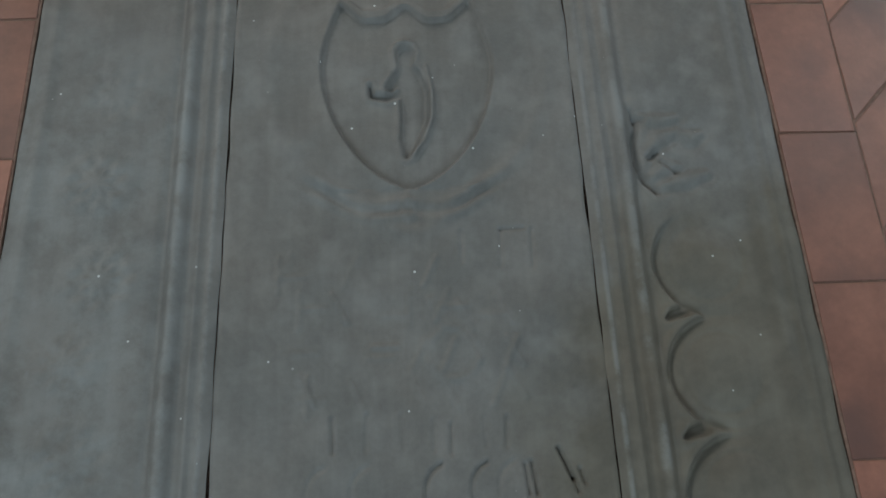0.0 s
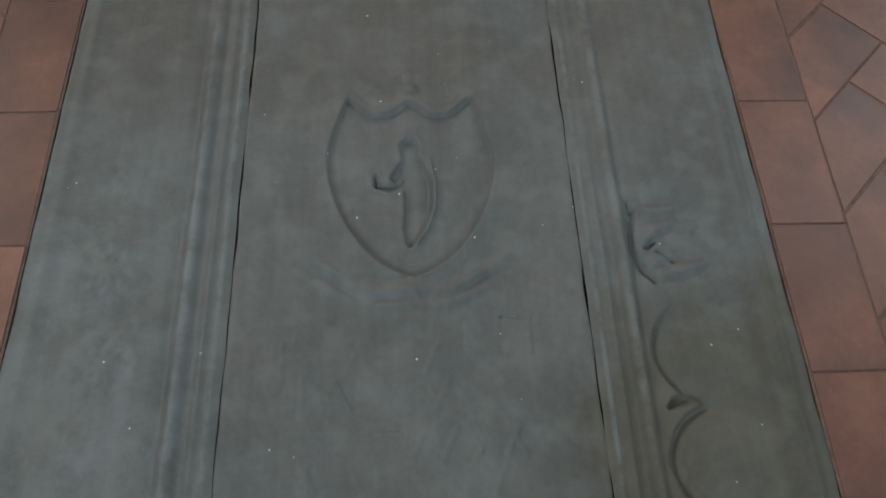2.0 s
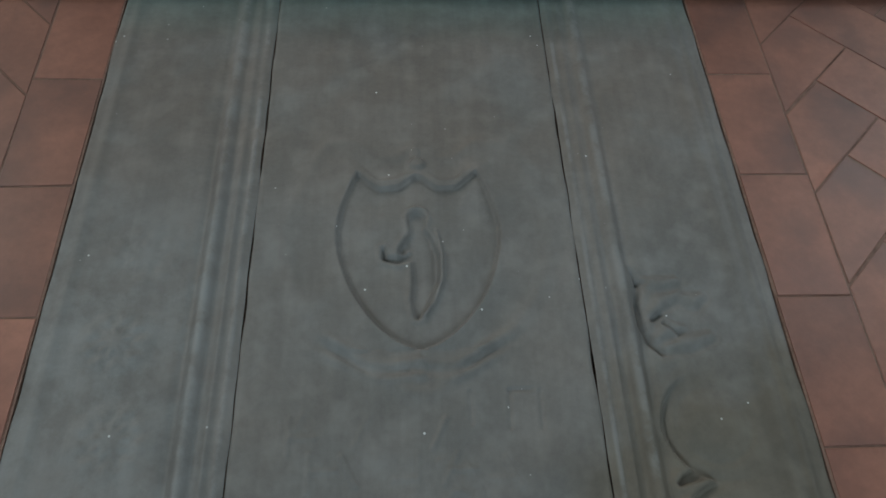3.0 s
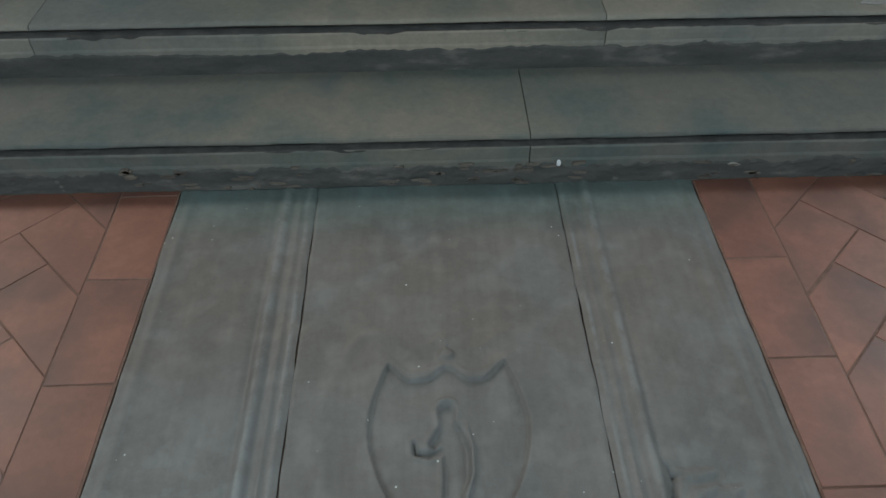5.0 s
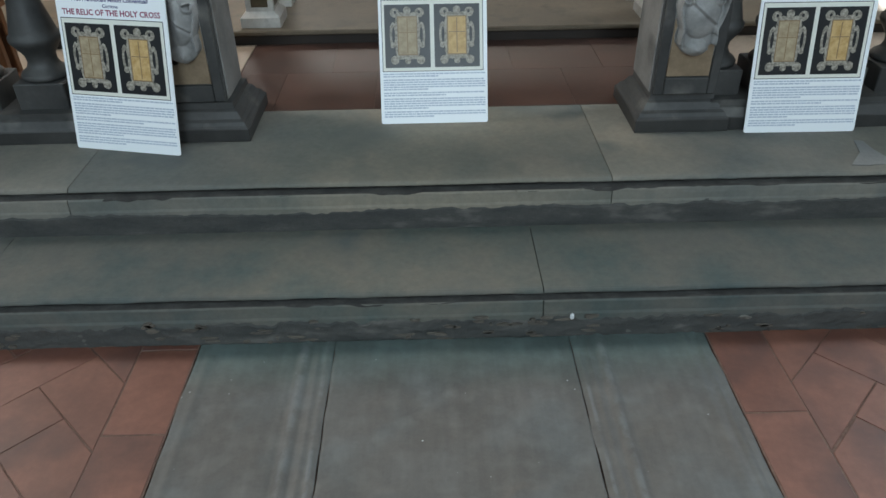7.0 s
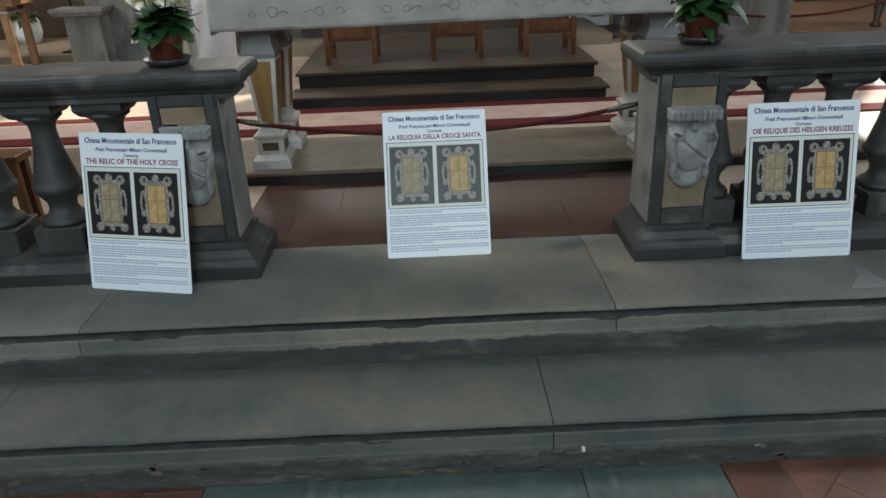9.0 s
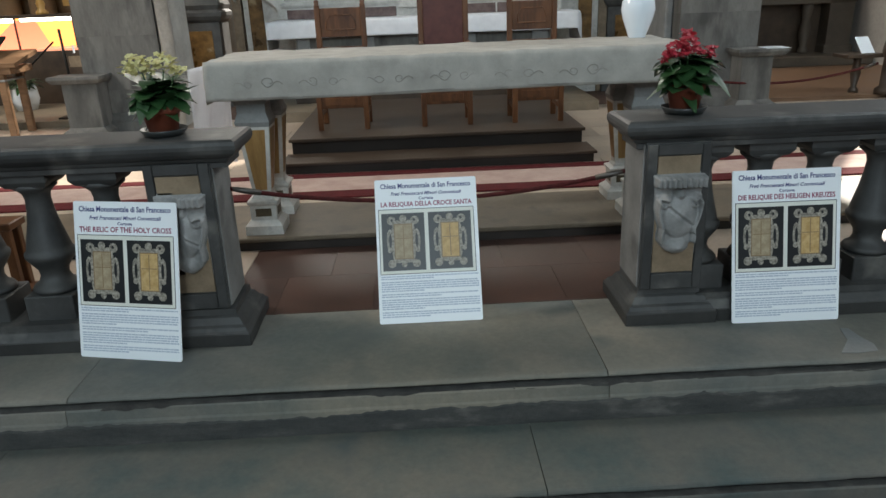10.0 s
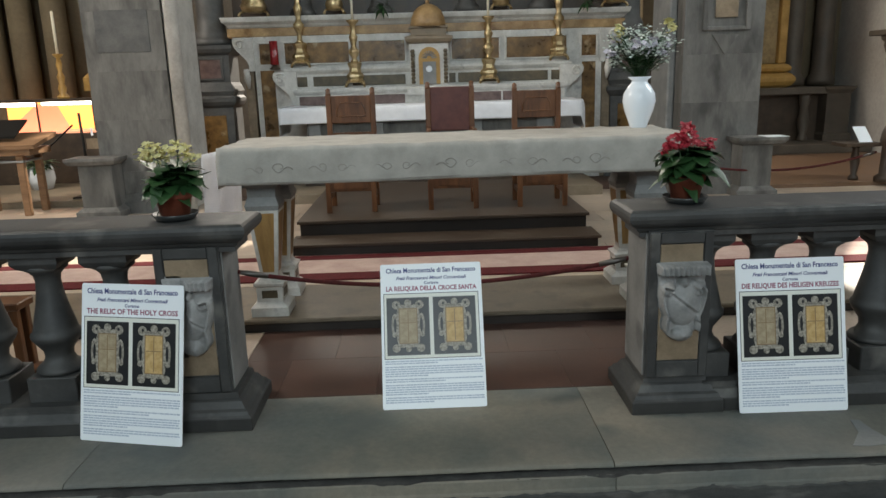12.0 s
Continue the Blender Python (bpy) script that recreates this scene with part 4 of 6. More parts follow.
def poster(corner_bl, corner_br, top_y, heading, label, seed, tilt=0.0):
    """Stands on its lower edge and leans back; local x along it, local y up the sheet, local z out of its face."""
    bl, br = Vector((*corner_bl, 0.3415)), Vector((*corner_br, 0.3415))
    mid = (bl + br) / 2
    along = (br - bl).normalized()
    back = Vector((0, 0, 1)).cross(along)
    lean = math.asin((top_y - mid.y) / 0.594)
    up = Vector((0, 0, 1)) * math.cos(lean) + back * math.sin(lean)
    out = along.cross(up)
    m = Matrix((along, up, out)).transposed().to_4x4()
    m.translation = mid
    half = Matrix.Translation((0.21, 0, 0))
    m = m @ half @ Matrix.Rotation(radians(-tilt), 4, "Z") @ half.inverted()
    root = thing("poster", m, label, "poster", "relic posters")
    bm = box(-0.21, 0.21, 0, 0.594, -0.005, 0.0, 0.0)
    corner = [e for e in bm.edges if abs(e.verts[0].co.z - e.verts[1].co.z) > 0.004]
    bmesh.ops.bevel(bm, geom=corner, offset=0.008, segments=3, profile=0.5, affect="EDGES")
    part("board", bm, PAPER, root)

    def ink(name, bm, material, z, lab=""):
        o = part(name, bm, material, root, lab)
        o.location = (0, 0, z)
        return o
    ink("title", text_mesh("Chiesa Monumentale di San Francesco", 0.028, INK_BLUE, 0.374, 0, 0.0007), INK_BLUE, 0.0006).location.y = 0.565
    ink("subtitle", text_mesh("Frati Francescani Minori Conventuali", 0.019, INK_BLUE, 0.292, 0.25, 0.0005), INK_BLUE, 0.0006).location.y = 0.533
    ink("town", text_mesh("Cortona", 0.016, INK_BLUE, 0.06, 0, 0.0004), INK_BLUE, 0.0006).location.y = 0.512
    ink("heading", text_mesh(heading, 0.027, INK_RED, 0.376, 0, 0.0007), INK_RED, 0.0006).location.y = 0.489
    ink("photo_frame", flat([rect(-0.199, 0.195, 0.200, 0.470)]), INK_BLACK, 0.0004)
    ink("photo_mount", flat([rect(-0.1965, 0.1925, 0.2025, 0.4675)]), CREAM, 0.0007)
    for cu, core_mat, word in ((-0.099, PRINT_TAN, "tan"), (0.093, PRINT_GOLD, "gold")):
        ink("photograph", flat([rect(cu - 0.088, cu + 0.088, 0.215, 0.452)]), INK_BLACK, 0.0010)
        ink("reliquary_print", flat([scalloped(cu, 0.334, 0.053, 0.100, 0.03, 12)]), PRINT_SILVER, 0.0013, "printed silver reliquary frame")
        for du, dv, r in ((-0.048, 0.088, 0.018), (0.048, 0.088, 0.018), (0, 0.096, 0.015), (-0.050, -0.090, 0.017), (0.050, -0.090, 0.017), (0, -0.094, 0.012), (-0.057, 0.035, 0.010), (0.057, 0.035, 0.010), (-0.057, -0.035, 0.010), (0.057, -0.035, 0.010)):
            ink("scroll_print", flat([[(cu + du + r * math.cos(i * 0.5236), 0.334 + dv + r * math.sin(i * 0.5236)) for i in range(12)]]), PRINT_SILVER, 0.0016)
        for sgn in (-1, 1):
            ink("handle_print", flat([[(cu + sgn * 0.055 + 0.014 * math.cos(i * 0.5236), 0.338 + 0.050 * math.sin(i * 0.5236)) for i in range(12)]]), PRINT_SILVER, 0.0015)
        for du, dv, ru, rv in ((-0.054, 0.005, 0.006, 0.030), (0.054, 0.005, 0.006, 0.030), (-0.046, 0.090, 0.005, 0.006), (0.046, 0.090, 0.005, 0.006), (-0.026, -0.092, 0.009, 0.005), (0.026, -0.092, 0.009, 0.005), (-0.020, 0.097, 0.006, 0.008), (0.020, 0.097, 0.006, 0.008)):
            ink("pierced_print", flat([[(cu + du + ru * math.cos(i * 0.5236), 0.334 + dv + rv * math.sin(i * 0.5236)) for i in range(12)]]), INK_BLACK, 0.0018)
        ink("relic_border", flat([rect(cu - 0.038, cu + 0.038, 0.262, 0.408)]), PRINT_SHADE, 0.0018)
        ink("relic_print", flat([rect(cu - 0.034, cu + 0.034, 0.266, 0.404)]), core_mat, 0.0019, "printed " + word + " relic panel")
        ink("cross_print", flat([rect(cu - 0.0018, cu + 0.0018, 0.270, 0.400), rect(cu - 0.032, cu + 0.032, 0.346, 0.349)]), PRINT_SHADE, 0.0022)
    rr = random.Random(seed)
    lines = []
    rows, v = [], 0.191
    for count in (2, 5, 2, 5, 3):
        rows += [v - 0.0091 * k for k in range(count)] + [None]
        v -= 0.0091 * count + 0.0045
    rows.pop()
    for i, v in enumerate(rows):
        if v is None:
            continue
        last = i + 1 == len(rows) or rows[i + 1] is None
        u, end = -0.197, (rr.uniform(-0.06, 0.08) if last else 0.197)
        while u < end:
            w = rr.uniform(0.005, 0.021)
            lines.append(rect(u, min(u + w, end + 0.004), v - 0.0026, v + 0.0026))
            u += w + 0.0022
    ink("body_text", flat(lines), INK_GREY, 0.0006, "small grey unreadable text lines")
    return root


poster((-1.340, 2.650), (-0.922, 2.559), 2.742, "THE RELIC OF THE HOLY CROSS", "white English relic poster leaning against the balustrade post", 1, 0.0)
poster((-0.199, 2.798), (0.221, 2.798), 3.050, "LA RELIQUIA DELLA CROCE SANTA", "white Italian relic poster leaning on the crimson barrier rope", 2)
poster((1.184, 2.650), (1.604, 2.645), 2.784, "DIE RELIQUIE DES HEILIGEN KREUZES", "white German relic poster leaning against stone balusters", 3)


# ---------------------------------------------------------------- potted flowers on the rails
def leaf_into(bm, base, direction, length, width, droop, rr):
    d = Vector(direction).normalized()
    side = d.cross(Vector((0, 0, 1))).normalized()
    pts = []
    for i in range(5):
        t = i / 4
        c = Vector(base) + d * length * t + Vector((0, 0, -droop * length * t * t))
        w = width * math.sin(math.pi * min(0.97, 0.12 + 0.85 * t)) * 0.5
        pts.append((bm.verts.new(c - side * w), bm.verts.new(c + Vector((0, 0, -0.12 * w))), bm.verts.new(c + side * w)))
    for a, b in zip(pts, pts[1:]):
        for k in (0, 1):
            bm.faces.new((a[k], a[k + 1], b[k + 1], b[k])).smooth = True


def blossom_into(bm, c, r, rr, petals=5):
    turn, tilt = rr.uniform(0, 6.28), Vector((rr.uniform(-0.6, 0.6), rr.uniform(-1.0, 0.3), 1)).normalized()
    u = tilt.orthogonal().normalized()
    v = tilt.cross(u)
    o = bm.verts.new(c)
    for k in range(petals):
        a = turn + 6.283 * k / petals
        w = 6.283 / petals * 0.48
        p = [bm.verts.new(Vector(c) + r * (math.cos(b) * u + math.sin(b) * v) * q + tilt * r * h) for b, q, h in ((a - w, 0.75, 0.30), (a, 1.0, 0.2), (a + w, 0.75, 0.30))]
        bm.faces.new((o, p[0], p[1]))
        bm.faces.new((o, p[1], p[2]))


def flower_pot(x, y, petal, label, seed, clumps):
    rr = random.Random(seed)
    root = thing("potted_plant", pose(x, y, 1.1405), label, "potted plant", "flower pots on the rails")
    part("saucer", lathe([(0.062, 0.0), (0.070, 0.002), (0.086, 0.026), (0.083, 0.027), (0.066, 0.006), (0.01, 0.005)], 28), SAUCER, root, "black plastic saucer")
    part("pot", lathe([(0.050, 0.006), (0.066, 0.085), (0.073, 0.086), (0.075, 0.112), (0.070, 0.113), (0.066, 0.098), (0.01, 0.097)], 28), TERRA_POT, root, "terracotta-coloured pot")
    part("soil", lathe([(0.065, 0.094), (0.05, 0.101), (0.01, 0.103)], 16), SOIL, root)
    bm = bmesh.new()
    for i in range(120):
        a, e = rr.uniform(0, 6.28), rr.uniform(-0.35, 0.75)
        b = (rr.uniform(-0.045, 0.045), rr.uniform(-0.045, 0.045), rr.uniform(0.10, 0.205))
        leaf_into(bm, b, (math.cos(a), math.sin(a), e), rr.uniform(0.065, 0.125), rr.uniform(0.055, 0.095), rr.uniform(0.1, 0.75), rr)
    part("leaves", bm, LEAF, root)
    bm, st = bmesh.new(), bmesh.new()
    for cx, cz, cr, n in clumps:
        cy = rr.uniform(-0.05, 0.02)
        tube([(cx * 0.3, cy * 0.3, 0.12), (cx * 0.8, cy, cz - 0.02)], 0.003, 6, st)
        for i in range(n):
            p = Vector((rr.gauss(0, 1), rr.gauss(0, 1), rr.gauss(0, 1))).normalized() * cr * rr.uniform(0.5, 1)
            blossom_into(bm, (cx + p.x, cy + p.y, cz + p.z * 0.75), rr.uniform(0.0095, 0.0150), rr)
    part("stems", st, LEAF, root)
    part("blossoms", bm, petal, root)
    return root


flower_pot(-0.948, 2.842, PETAL_YELLOW, "cream-flowered kalanchoe in a terracotta pot on the rail", 21,
           [(-0.095, 0.235, 0.035, 30), (-0.05, 0.262, 0.045, 46), (0.0, 0.25, 0.035, 26), (0.055, 0.262, 0.05, 46), (0.09, 0.235, 0.03, 20), (-0.07, 0.21, 0.03, 18)])
flower_pot(1.000, 2.845, PETAL_RED, "red-flowered kalanchoe in a terracotta pot on the rail", 22,
           [(-0.06, 0.235, 0.045, 60), (-0.02, 0.25, 0.045, 60), (0.0, 0.285, 0.025, 24), (0.07, 0.22, 0.034, 34), (-0.1, 0.205, 0.022, 14), (0.03, 0.235, 0.02, 10)])

# barrier rope between the posts
def rope(name, a, b, sag, r, m, label, pushed=0.0):
    root = thing(name, pose(0, 0, 0), label, "barrier rope", "barrier ropes")
    a, b = Vector(a), Vector(b)
    pts = [a.lerp(b, t) + Vector((0, pushed, -sag)) * 4 * t * (1 - t) for t in np.linspace(0, 1, 40)]
    part("cord", tube(pts, r, 8), m, root)
    for p, q in ((pts[0], pts[3]), (pts[-1], pts[-4])):
        part("end_hook", tube([p, p.lerp(q, 0.5), q], [r * 0.8, r * 1.35, r * 1.2], 10), STEEL, root, "grey metal rope end")
    return root


rope("barrier_rope", (-0.775, 2.955, 0.898), (0.832, 2.965, 0.896), 0.108, 0.0095, ROPE_RED, "crimson barrier rope slung between the rail posts", 0.084)
rope("barrier_rope", (2.50, 6.9, 0.77), (4.63, 7.40, 0.765), 0.12, 0.012, ROPE_RED, "crimson barrier rope slung beside the stone pier")


# ---------------------------------------------------------------- altar table with its cloth
table = thing("altar_table", pose(0.165, 4.10, 0.411), "stone altar table on tapered legs with honey wood inlay", "table")


def table_leg(lx, ly):
    leg = part("leg", molded([(0, 0.205), (0.0, 0.215), (0.036, 0.575)], -0.047, 0.047, -0.047, 0.047), ALTAR_WHITE, table)
    leg.location = (lx, ly, 0)
    part("pedestal", molded([(0.030, 0.0), (0.030, 0.048), (0.014, 0.062), (0.0, 0.075), (0.0, 0.155), (0.010, 0.165), (0.012, 0.178), (-0.012, 0.19), (-0.022, 0.206)],
                            -0.07, 0.07, -0.07, 0.07), ALTAR_WHITE, leg)
    part("capital", molded([(-0.02, 0.572), (-0.002, 0.575), (0.004, 0.60), (-0.012, 0.645), (-0.012, 0.69), (0.012, 0.725), (0.02, 0.74), (0.02, 0.795)], -0.085, 0.085, -0.085, 0.085), PALE_STONE, leg)
    for turn in range(4):
        m = Matrix.Rotation(turn * math.pi / 2, 4, "Z")
        bm = bmesh.new()
        face = [bm.verts.new(m @ Vector(c)) for c in ((-0.030, -0.0505, 0.235), (0.030, -0.0505, 0.235), (0.060, -0.0835, 0.560), (-0.060, -0.0835, 0.560))]
        inner = [bm.verts.new(v.co + m @ Vector((0, 0.006, 0))) for v in face]
        bm.faces.new(face)
        for k in range(4):
            bm.faces.new((face[k], inner[k], inner[(k + 1) % 4], face[(k + 1) % 4]))
        bmesh.ops.recalc_face_normals(bm, faces=bm.faces)
        part("wood_inlay", bm, INLAY_WOOD, leg)
        bm = box(-0.042, 0.042, -0.0725, -0.068, 0.095, 0.138, 0.001)
        bm.transform(m)
        part("pedestal_inlay", bm, GREY_INLAY, leg)


for lx in (-1.02, 1.02):
    for ly in (-0.17, 0.20):
        table_leg(lx, ly)
part("table_slab", box(-1.19, 1.19, -0.325, 0.325, 0.795, 0.902, 0.006), PALE_STONE, table)

# linen cloth over the table
def drape(x0, x1, y0, y1, top, drop_front, drop_side, thick, seed, amp):
    """One sheet that lies on a table and hangs down all round in soft folds."""
    rr = random.Random(seed)
    ph = [rr.uniform(0, 6.28) for _ in range(6)]
    bm = bmesh.new()
    n, rows = 240, 10
    per = []
    w, d = x1 - x0, y1 - y0
    for i in range(n):
        s = i / n * 2 * (w + d)
        if s < w:
            p, o = (x0 + s, y0), (0, -1)
        elif s < w + d:
            p, o = (x1, y0 + s - w), (1, 0)
        elif s < 2 * w + d:
            p, o = (x1 - (s - w - d), y1), (0, 1)
        else:
            p, o = (x0, y1 - (s - 2 * w - d)), (-1, 0)
        per.append((p, o, s))
    rings = []
    for j in range(rows + 1):
        t = j / rows
        ring = []
        for p, o, s in per:
            drop = drop_front if o[0] == 0 else drop_side
            fold = amp * t * (math.sin(s * 9 + ph[0]) + 0.6 * math.sin(s * 23 + ph[1]) + 0.4 * math.sin(s * 41 + ph[2]))
            flare = 0.004 + 0.010 * min(1, t * 3) + fold
            z = top - t * drop + 0.004 * math.sin(s * 2.1 + ph[3]) * t
            if j == 0:
                flare, z = -0.004, top + 0.001 + (amp > 0.002) * (0.0022 * math.sin(s * 17) + 0.0018 * math.sin(s * 41 + 1))
            ring.append(bm.verts.new((p[0] + o[0] * flare, p[1] + o[1] * flare, z)))
        rings.append(ring)
    for a, b in zip(rings, rings[1:]):
        for i in range(n):
            bm.faces.new((a[i], b[i], b[(i + 1) % n], a[(i + 1) % n])).smooth = True
    bm.faces.new(rings[0])
    bmesh.ops.recalc_face_normals(bm, faces=bm.faces)
    ext = bmesh.ops.solidify(bm, geom=bm.faces[:], thickness=-thick)
    return bm


cloth = thing("table_cloth", pose(0, 0, 0), "ivory linen cloth with grey embroidery over the altar table", "table cloth")
part("linen", drape(-1.035, 1.365, 3.765, 4.435, 1.318, 0.180, 0.20, 0.003, 3, 0.004), LINEN, cloth)
# stitched scrolls along the front
for k in range(7):
    cx = -0.78 + k * 0.32
    for sx in (-1, 1):
        bm = bmesh.new()
        pts = []
        for i in range(26):
            a = i / 25 * 4.4
            r = (0.030 + 0.008 * math.sin(k * 5.1 + sx)) * (1 - i / 30)
            pts.append((cx + sx * (0.055 - r * math.cos(a)), 3.7475, 1.213 + 0.006 * math.sin(k * 2.7 + sx) + r * math.sin(a) * 0.8))
        pts = [(cx + sx * (0.12 - 0.093 * u), 3.7475, 1.208 + 0.014 * math.sin(u * 6)) for u in np.linspace(0, 0.9, 8)] + pts
        tube(pts, 0.0021, 5, bm)
        part("embroidery", bm, EMBROIDERY, cloth)
part("hem", tube([(u, 3.7485, 1.150 + 0.006 * math.sin(u * 3)) for u in np.linspace(-1.03, 1.36, 60)], 0.0018, 4), EMBROIDERY, cloth)

# white cloth that hangs out at the table's west end
bm = bmesh.new()
n, rows = 26, 14
grid = []
for j in range(rows + 1):
    t = j / rows
    line = []
    for i in range(n + 1):
        u = i / n
        y = 3.80 + (0.50 - 0.06 * t) * u + 0.03 * t
        x = -1.125 + 0.09 * u - 0.05 * t + 0.026 * t * math.sin(u * 17 + t * 3)
        line.append(bm.verts.new((x, y, 1.29 - t * (0.44 + 0.13 * u))))
    grid.append(line)
for j in range(rows):
    for i in range(n):
        bm.faces.new((grid[j][i], grid[j][i + 1], grid[j + 1][i + 1], grid[j + 1][i])).smooth = True
bmesh.ops.solidify(bm, geom=bm.faces[:], thickness=0.003)
tagged(new("white_drape", to_mesh("white_drape", bm, LINEN_WHITE)), "white folded cloth hanging from the altar table's end", "cloth")

# vase of flowers on the table
vase = thing("flower_vase", pose(1.245, 4.315, 1.320), "white porcelain vase of lilac and white flowers on the table", "vase")
part("vase_body", lathe([(0.045, 0.0), (0.048, 0.006), (0.058, 0.035), (0.082, 0.10), (0.093, 0.15), (0.088, 0.195), (0.064, 0.235), (0.046, 0.255), (0.046, 0.268), (0.068, 0.287),
                         (0.064, 0.288), (0.042, 0.268), (0.02, 0.25)], 36), CERAMIC, vase)
rr = random.Random(8)
bm, bw, bl = bmesh.new(), bmesh.new(), bmesh.new()
for i in range(95):
    a, e = rr.uniform(0, 6.28), rr.uniform(0.5, 2.6)
    d = Vector((math.cos(a), math.sin(a) * 0.8, e)).normalized()
    L = rr.uniform(0.16, 0.30)
    tube([(0, 0, 0.26), d * L * 0.5 + Vector((0, 0, 0.27)), d * L + Vector((0, 0, 0.27))], 0.0018, 4, bm)
    tip = d * L + Vector((0, 0, 0.27))
    for q in (0.45, 0.7, 0.85):
        leaf_into(bm, d * L * q + Vector((0, 0, 0.27)), (d.x + rr.uniform(-0.6, 0.6), d.y + rr.uniform(-0.6, 0.6), 0.3), 0.07, 0.024, 0.3, rr)
    if i % 6 == 0:
        for k in range(5):
            blossom_into(bl, tip + Vector((rr.uniform(-0.02, 0.02), rr.uniform(-0.02, 0.02), rr.uniform(-0.03, 0.02))), 0.028, rr)
    else:
        for k in range(11):
            blossom_into(bw, tip + Vector((rr.gauss(0, 0.022), rr.gauss(0, 0.022), rr.gauss(0, 0.018))), 0.0095, rr, 4)
for px, pz in ((-0.13, 0.53), (-0.145, 0.50), (0.155, 0.585), (0.17, 0.55), (-0.125, 0.56)):
    by = bmesh.new()
    for k in range(12):
        blossom_into(by, Vector((px + rr.gauss(0, 0.012), rr.gauss(0, 0.012), pz + rr.gauss(0, 0.01))), 0.022, rr)
    part("rose", by, PETAL_YELLOW, vase, "pale yellow rose")
    tube([(0, 0, 0.27), (px * 0.6, 0, 0.27 + (pz - 0.27) * 0.6), (px, 0, pz)], 0.0025, 5, bm)
part("greenery", bm, LEAF, vase)
part("white_blossoms", bw, PETAL_WHITE, vase)
part("lilac_blossoms", bl, PETAL_LILAC, vase)

# runner behind the table: red strips, and lit floor painted pale pink between them
runner = thing("carpet_runner", pose(0, 0, 0.412), "red-bordered runner with its pale pink field coloured as lit floor", "carpet")
part("field", box(-3.3, 3.4, 4.66, 5.02, 0, 0.008, 0.002), CARPET_PALE, runner)
part("border", box(-3.3, 3.4, 4.50, 4.659, 0, 0.010, 0.002), CARPET_RED, runner, "red carpet border")
part("border", box(-3.3, 3.4, 5.021, 5.14, 0, 0.010, 0.002), CARPET_RED, runner, "red carpet border")

# wooden dais with chairs
dais = thing("dais", pose(0, 0, 0.411), "low dark wooden dais with two steps under the chairs", "dais")
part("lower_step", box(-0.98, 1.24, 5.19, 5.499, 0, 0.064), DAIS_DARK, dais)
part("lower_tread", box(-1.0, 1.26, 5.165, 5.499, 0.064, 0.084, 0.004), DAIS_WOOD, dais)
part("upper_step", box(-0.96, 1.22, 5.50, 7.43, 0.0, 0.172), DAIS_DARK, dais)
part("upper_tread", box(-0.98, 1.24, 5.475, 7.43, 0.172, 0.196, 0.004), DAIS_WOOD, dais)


def chair(x, tall, label):
    root = thing("altar_chair", pose(x, 5.96, 0.607), label, "chair", "altar chairs")
    w = 0.18
    for sx in (-1, 1):
        part("front_leg", box(sx * w - 0.02, sx * w + 0.02, -0.17, -0.13, 0, 0.43, 0.004), CHAIR_WOOD, root)
        post = part("back_post", box(sx * w - 0.021, sx * w + 0.021, 0.165, 0.205, 0, 0.915 + tall, 0.004), CHAIR_WOOD, root)
        part("finial", lathe([(0.020, 0.912 + tall), (0.023, 0.924 + tall), (0.018, 0.932 + tall), (0.021, 0.955 + tall), (0.010, 0.968 + tall)], 10, (sx * w, 0.185, 0)), CHAIR_WOOD, post)
        part("arm", box(sx * w - 0.016, sx * w + 0.016, -0.16, 0.18, 0.60, 0.63, 0.004), CHAIR_WOOD, root) if tall else None
        part("side_rail", box(sx * w - 0.012, sx * w + 0.012, -0.14, 0.18, 0.10, 0.14, 0.002), CHAIR_WOOD, root)
    part("seat", box(-0.205, 0.205, -0.19, 0.20, 0.41, 0.445, 0.008), LEATHER if tall else CHAIR_WOOD, root)
    part("front_rail", box(-0.16, 0.16, -0.165, -0.14, 0.17, 0.27, 0.003), CHAIR_WOOD, root)
    part("rail_carving", box(-0.13, 0.13, -0.170, -0.160, 0.19, 0.25, 0.004), CHAIR_WOOD, root)
    part("front_stretcher", box(-0.16, 0.16, -0.16, -0.14, 0.36, 0.41, 0.003), CHAIR_WOOD, root)
    if tall:
        part("leather_back", box(-0.162, 0.162, 0.168, 0.200, 0.60, 0.925 + tall, 0.008, 2), LEATHER, root, "oxblood leather back")
    else:
        part("back_panel", box(-0.16, 0.16, 0.175, 0.197, 0.685, 0.905, 0.004), CHAIR_WOOD, root)
        bm = bmesh.new()
        path = [(-0.115, 0.173, 0.74), (0.115, 0.173, 0.74), (0.115, 0.173, 0.80), (0.085, 0.173, 0.85), (-0.085, 0.173, 0.85), (-0.115, 0.173, 0.80), (-0.115, 0.173, 0.74)]
        tube(path, 0.0055, 6, bm)
        part("carved_border", bm, CHAIR_WOOD, root)
        part("lower_back_rail", box(-0.16, 0.16, 0.178, 0.195, 0.56, 0.61, 0.003), CHAIR_WOOD, root)
    return root


chair(-0.590, 0.0, "carved walnut altar chair with panelled back on the dais")
chair(0.222, 0.03, "taller altar chair with plain oxblood leather back")
chair(0.935, 0.0, "carved walnut altar chair with panelled back on the dais")


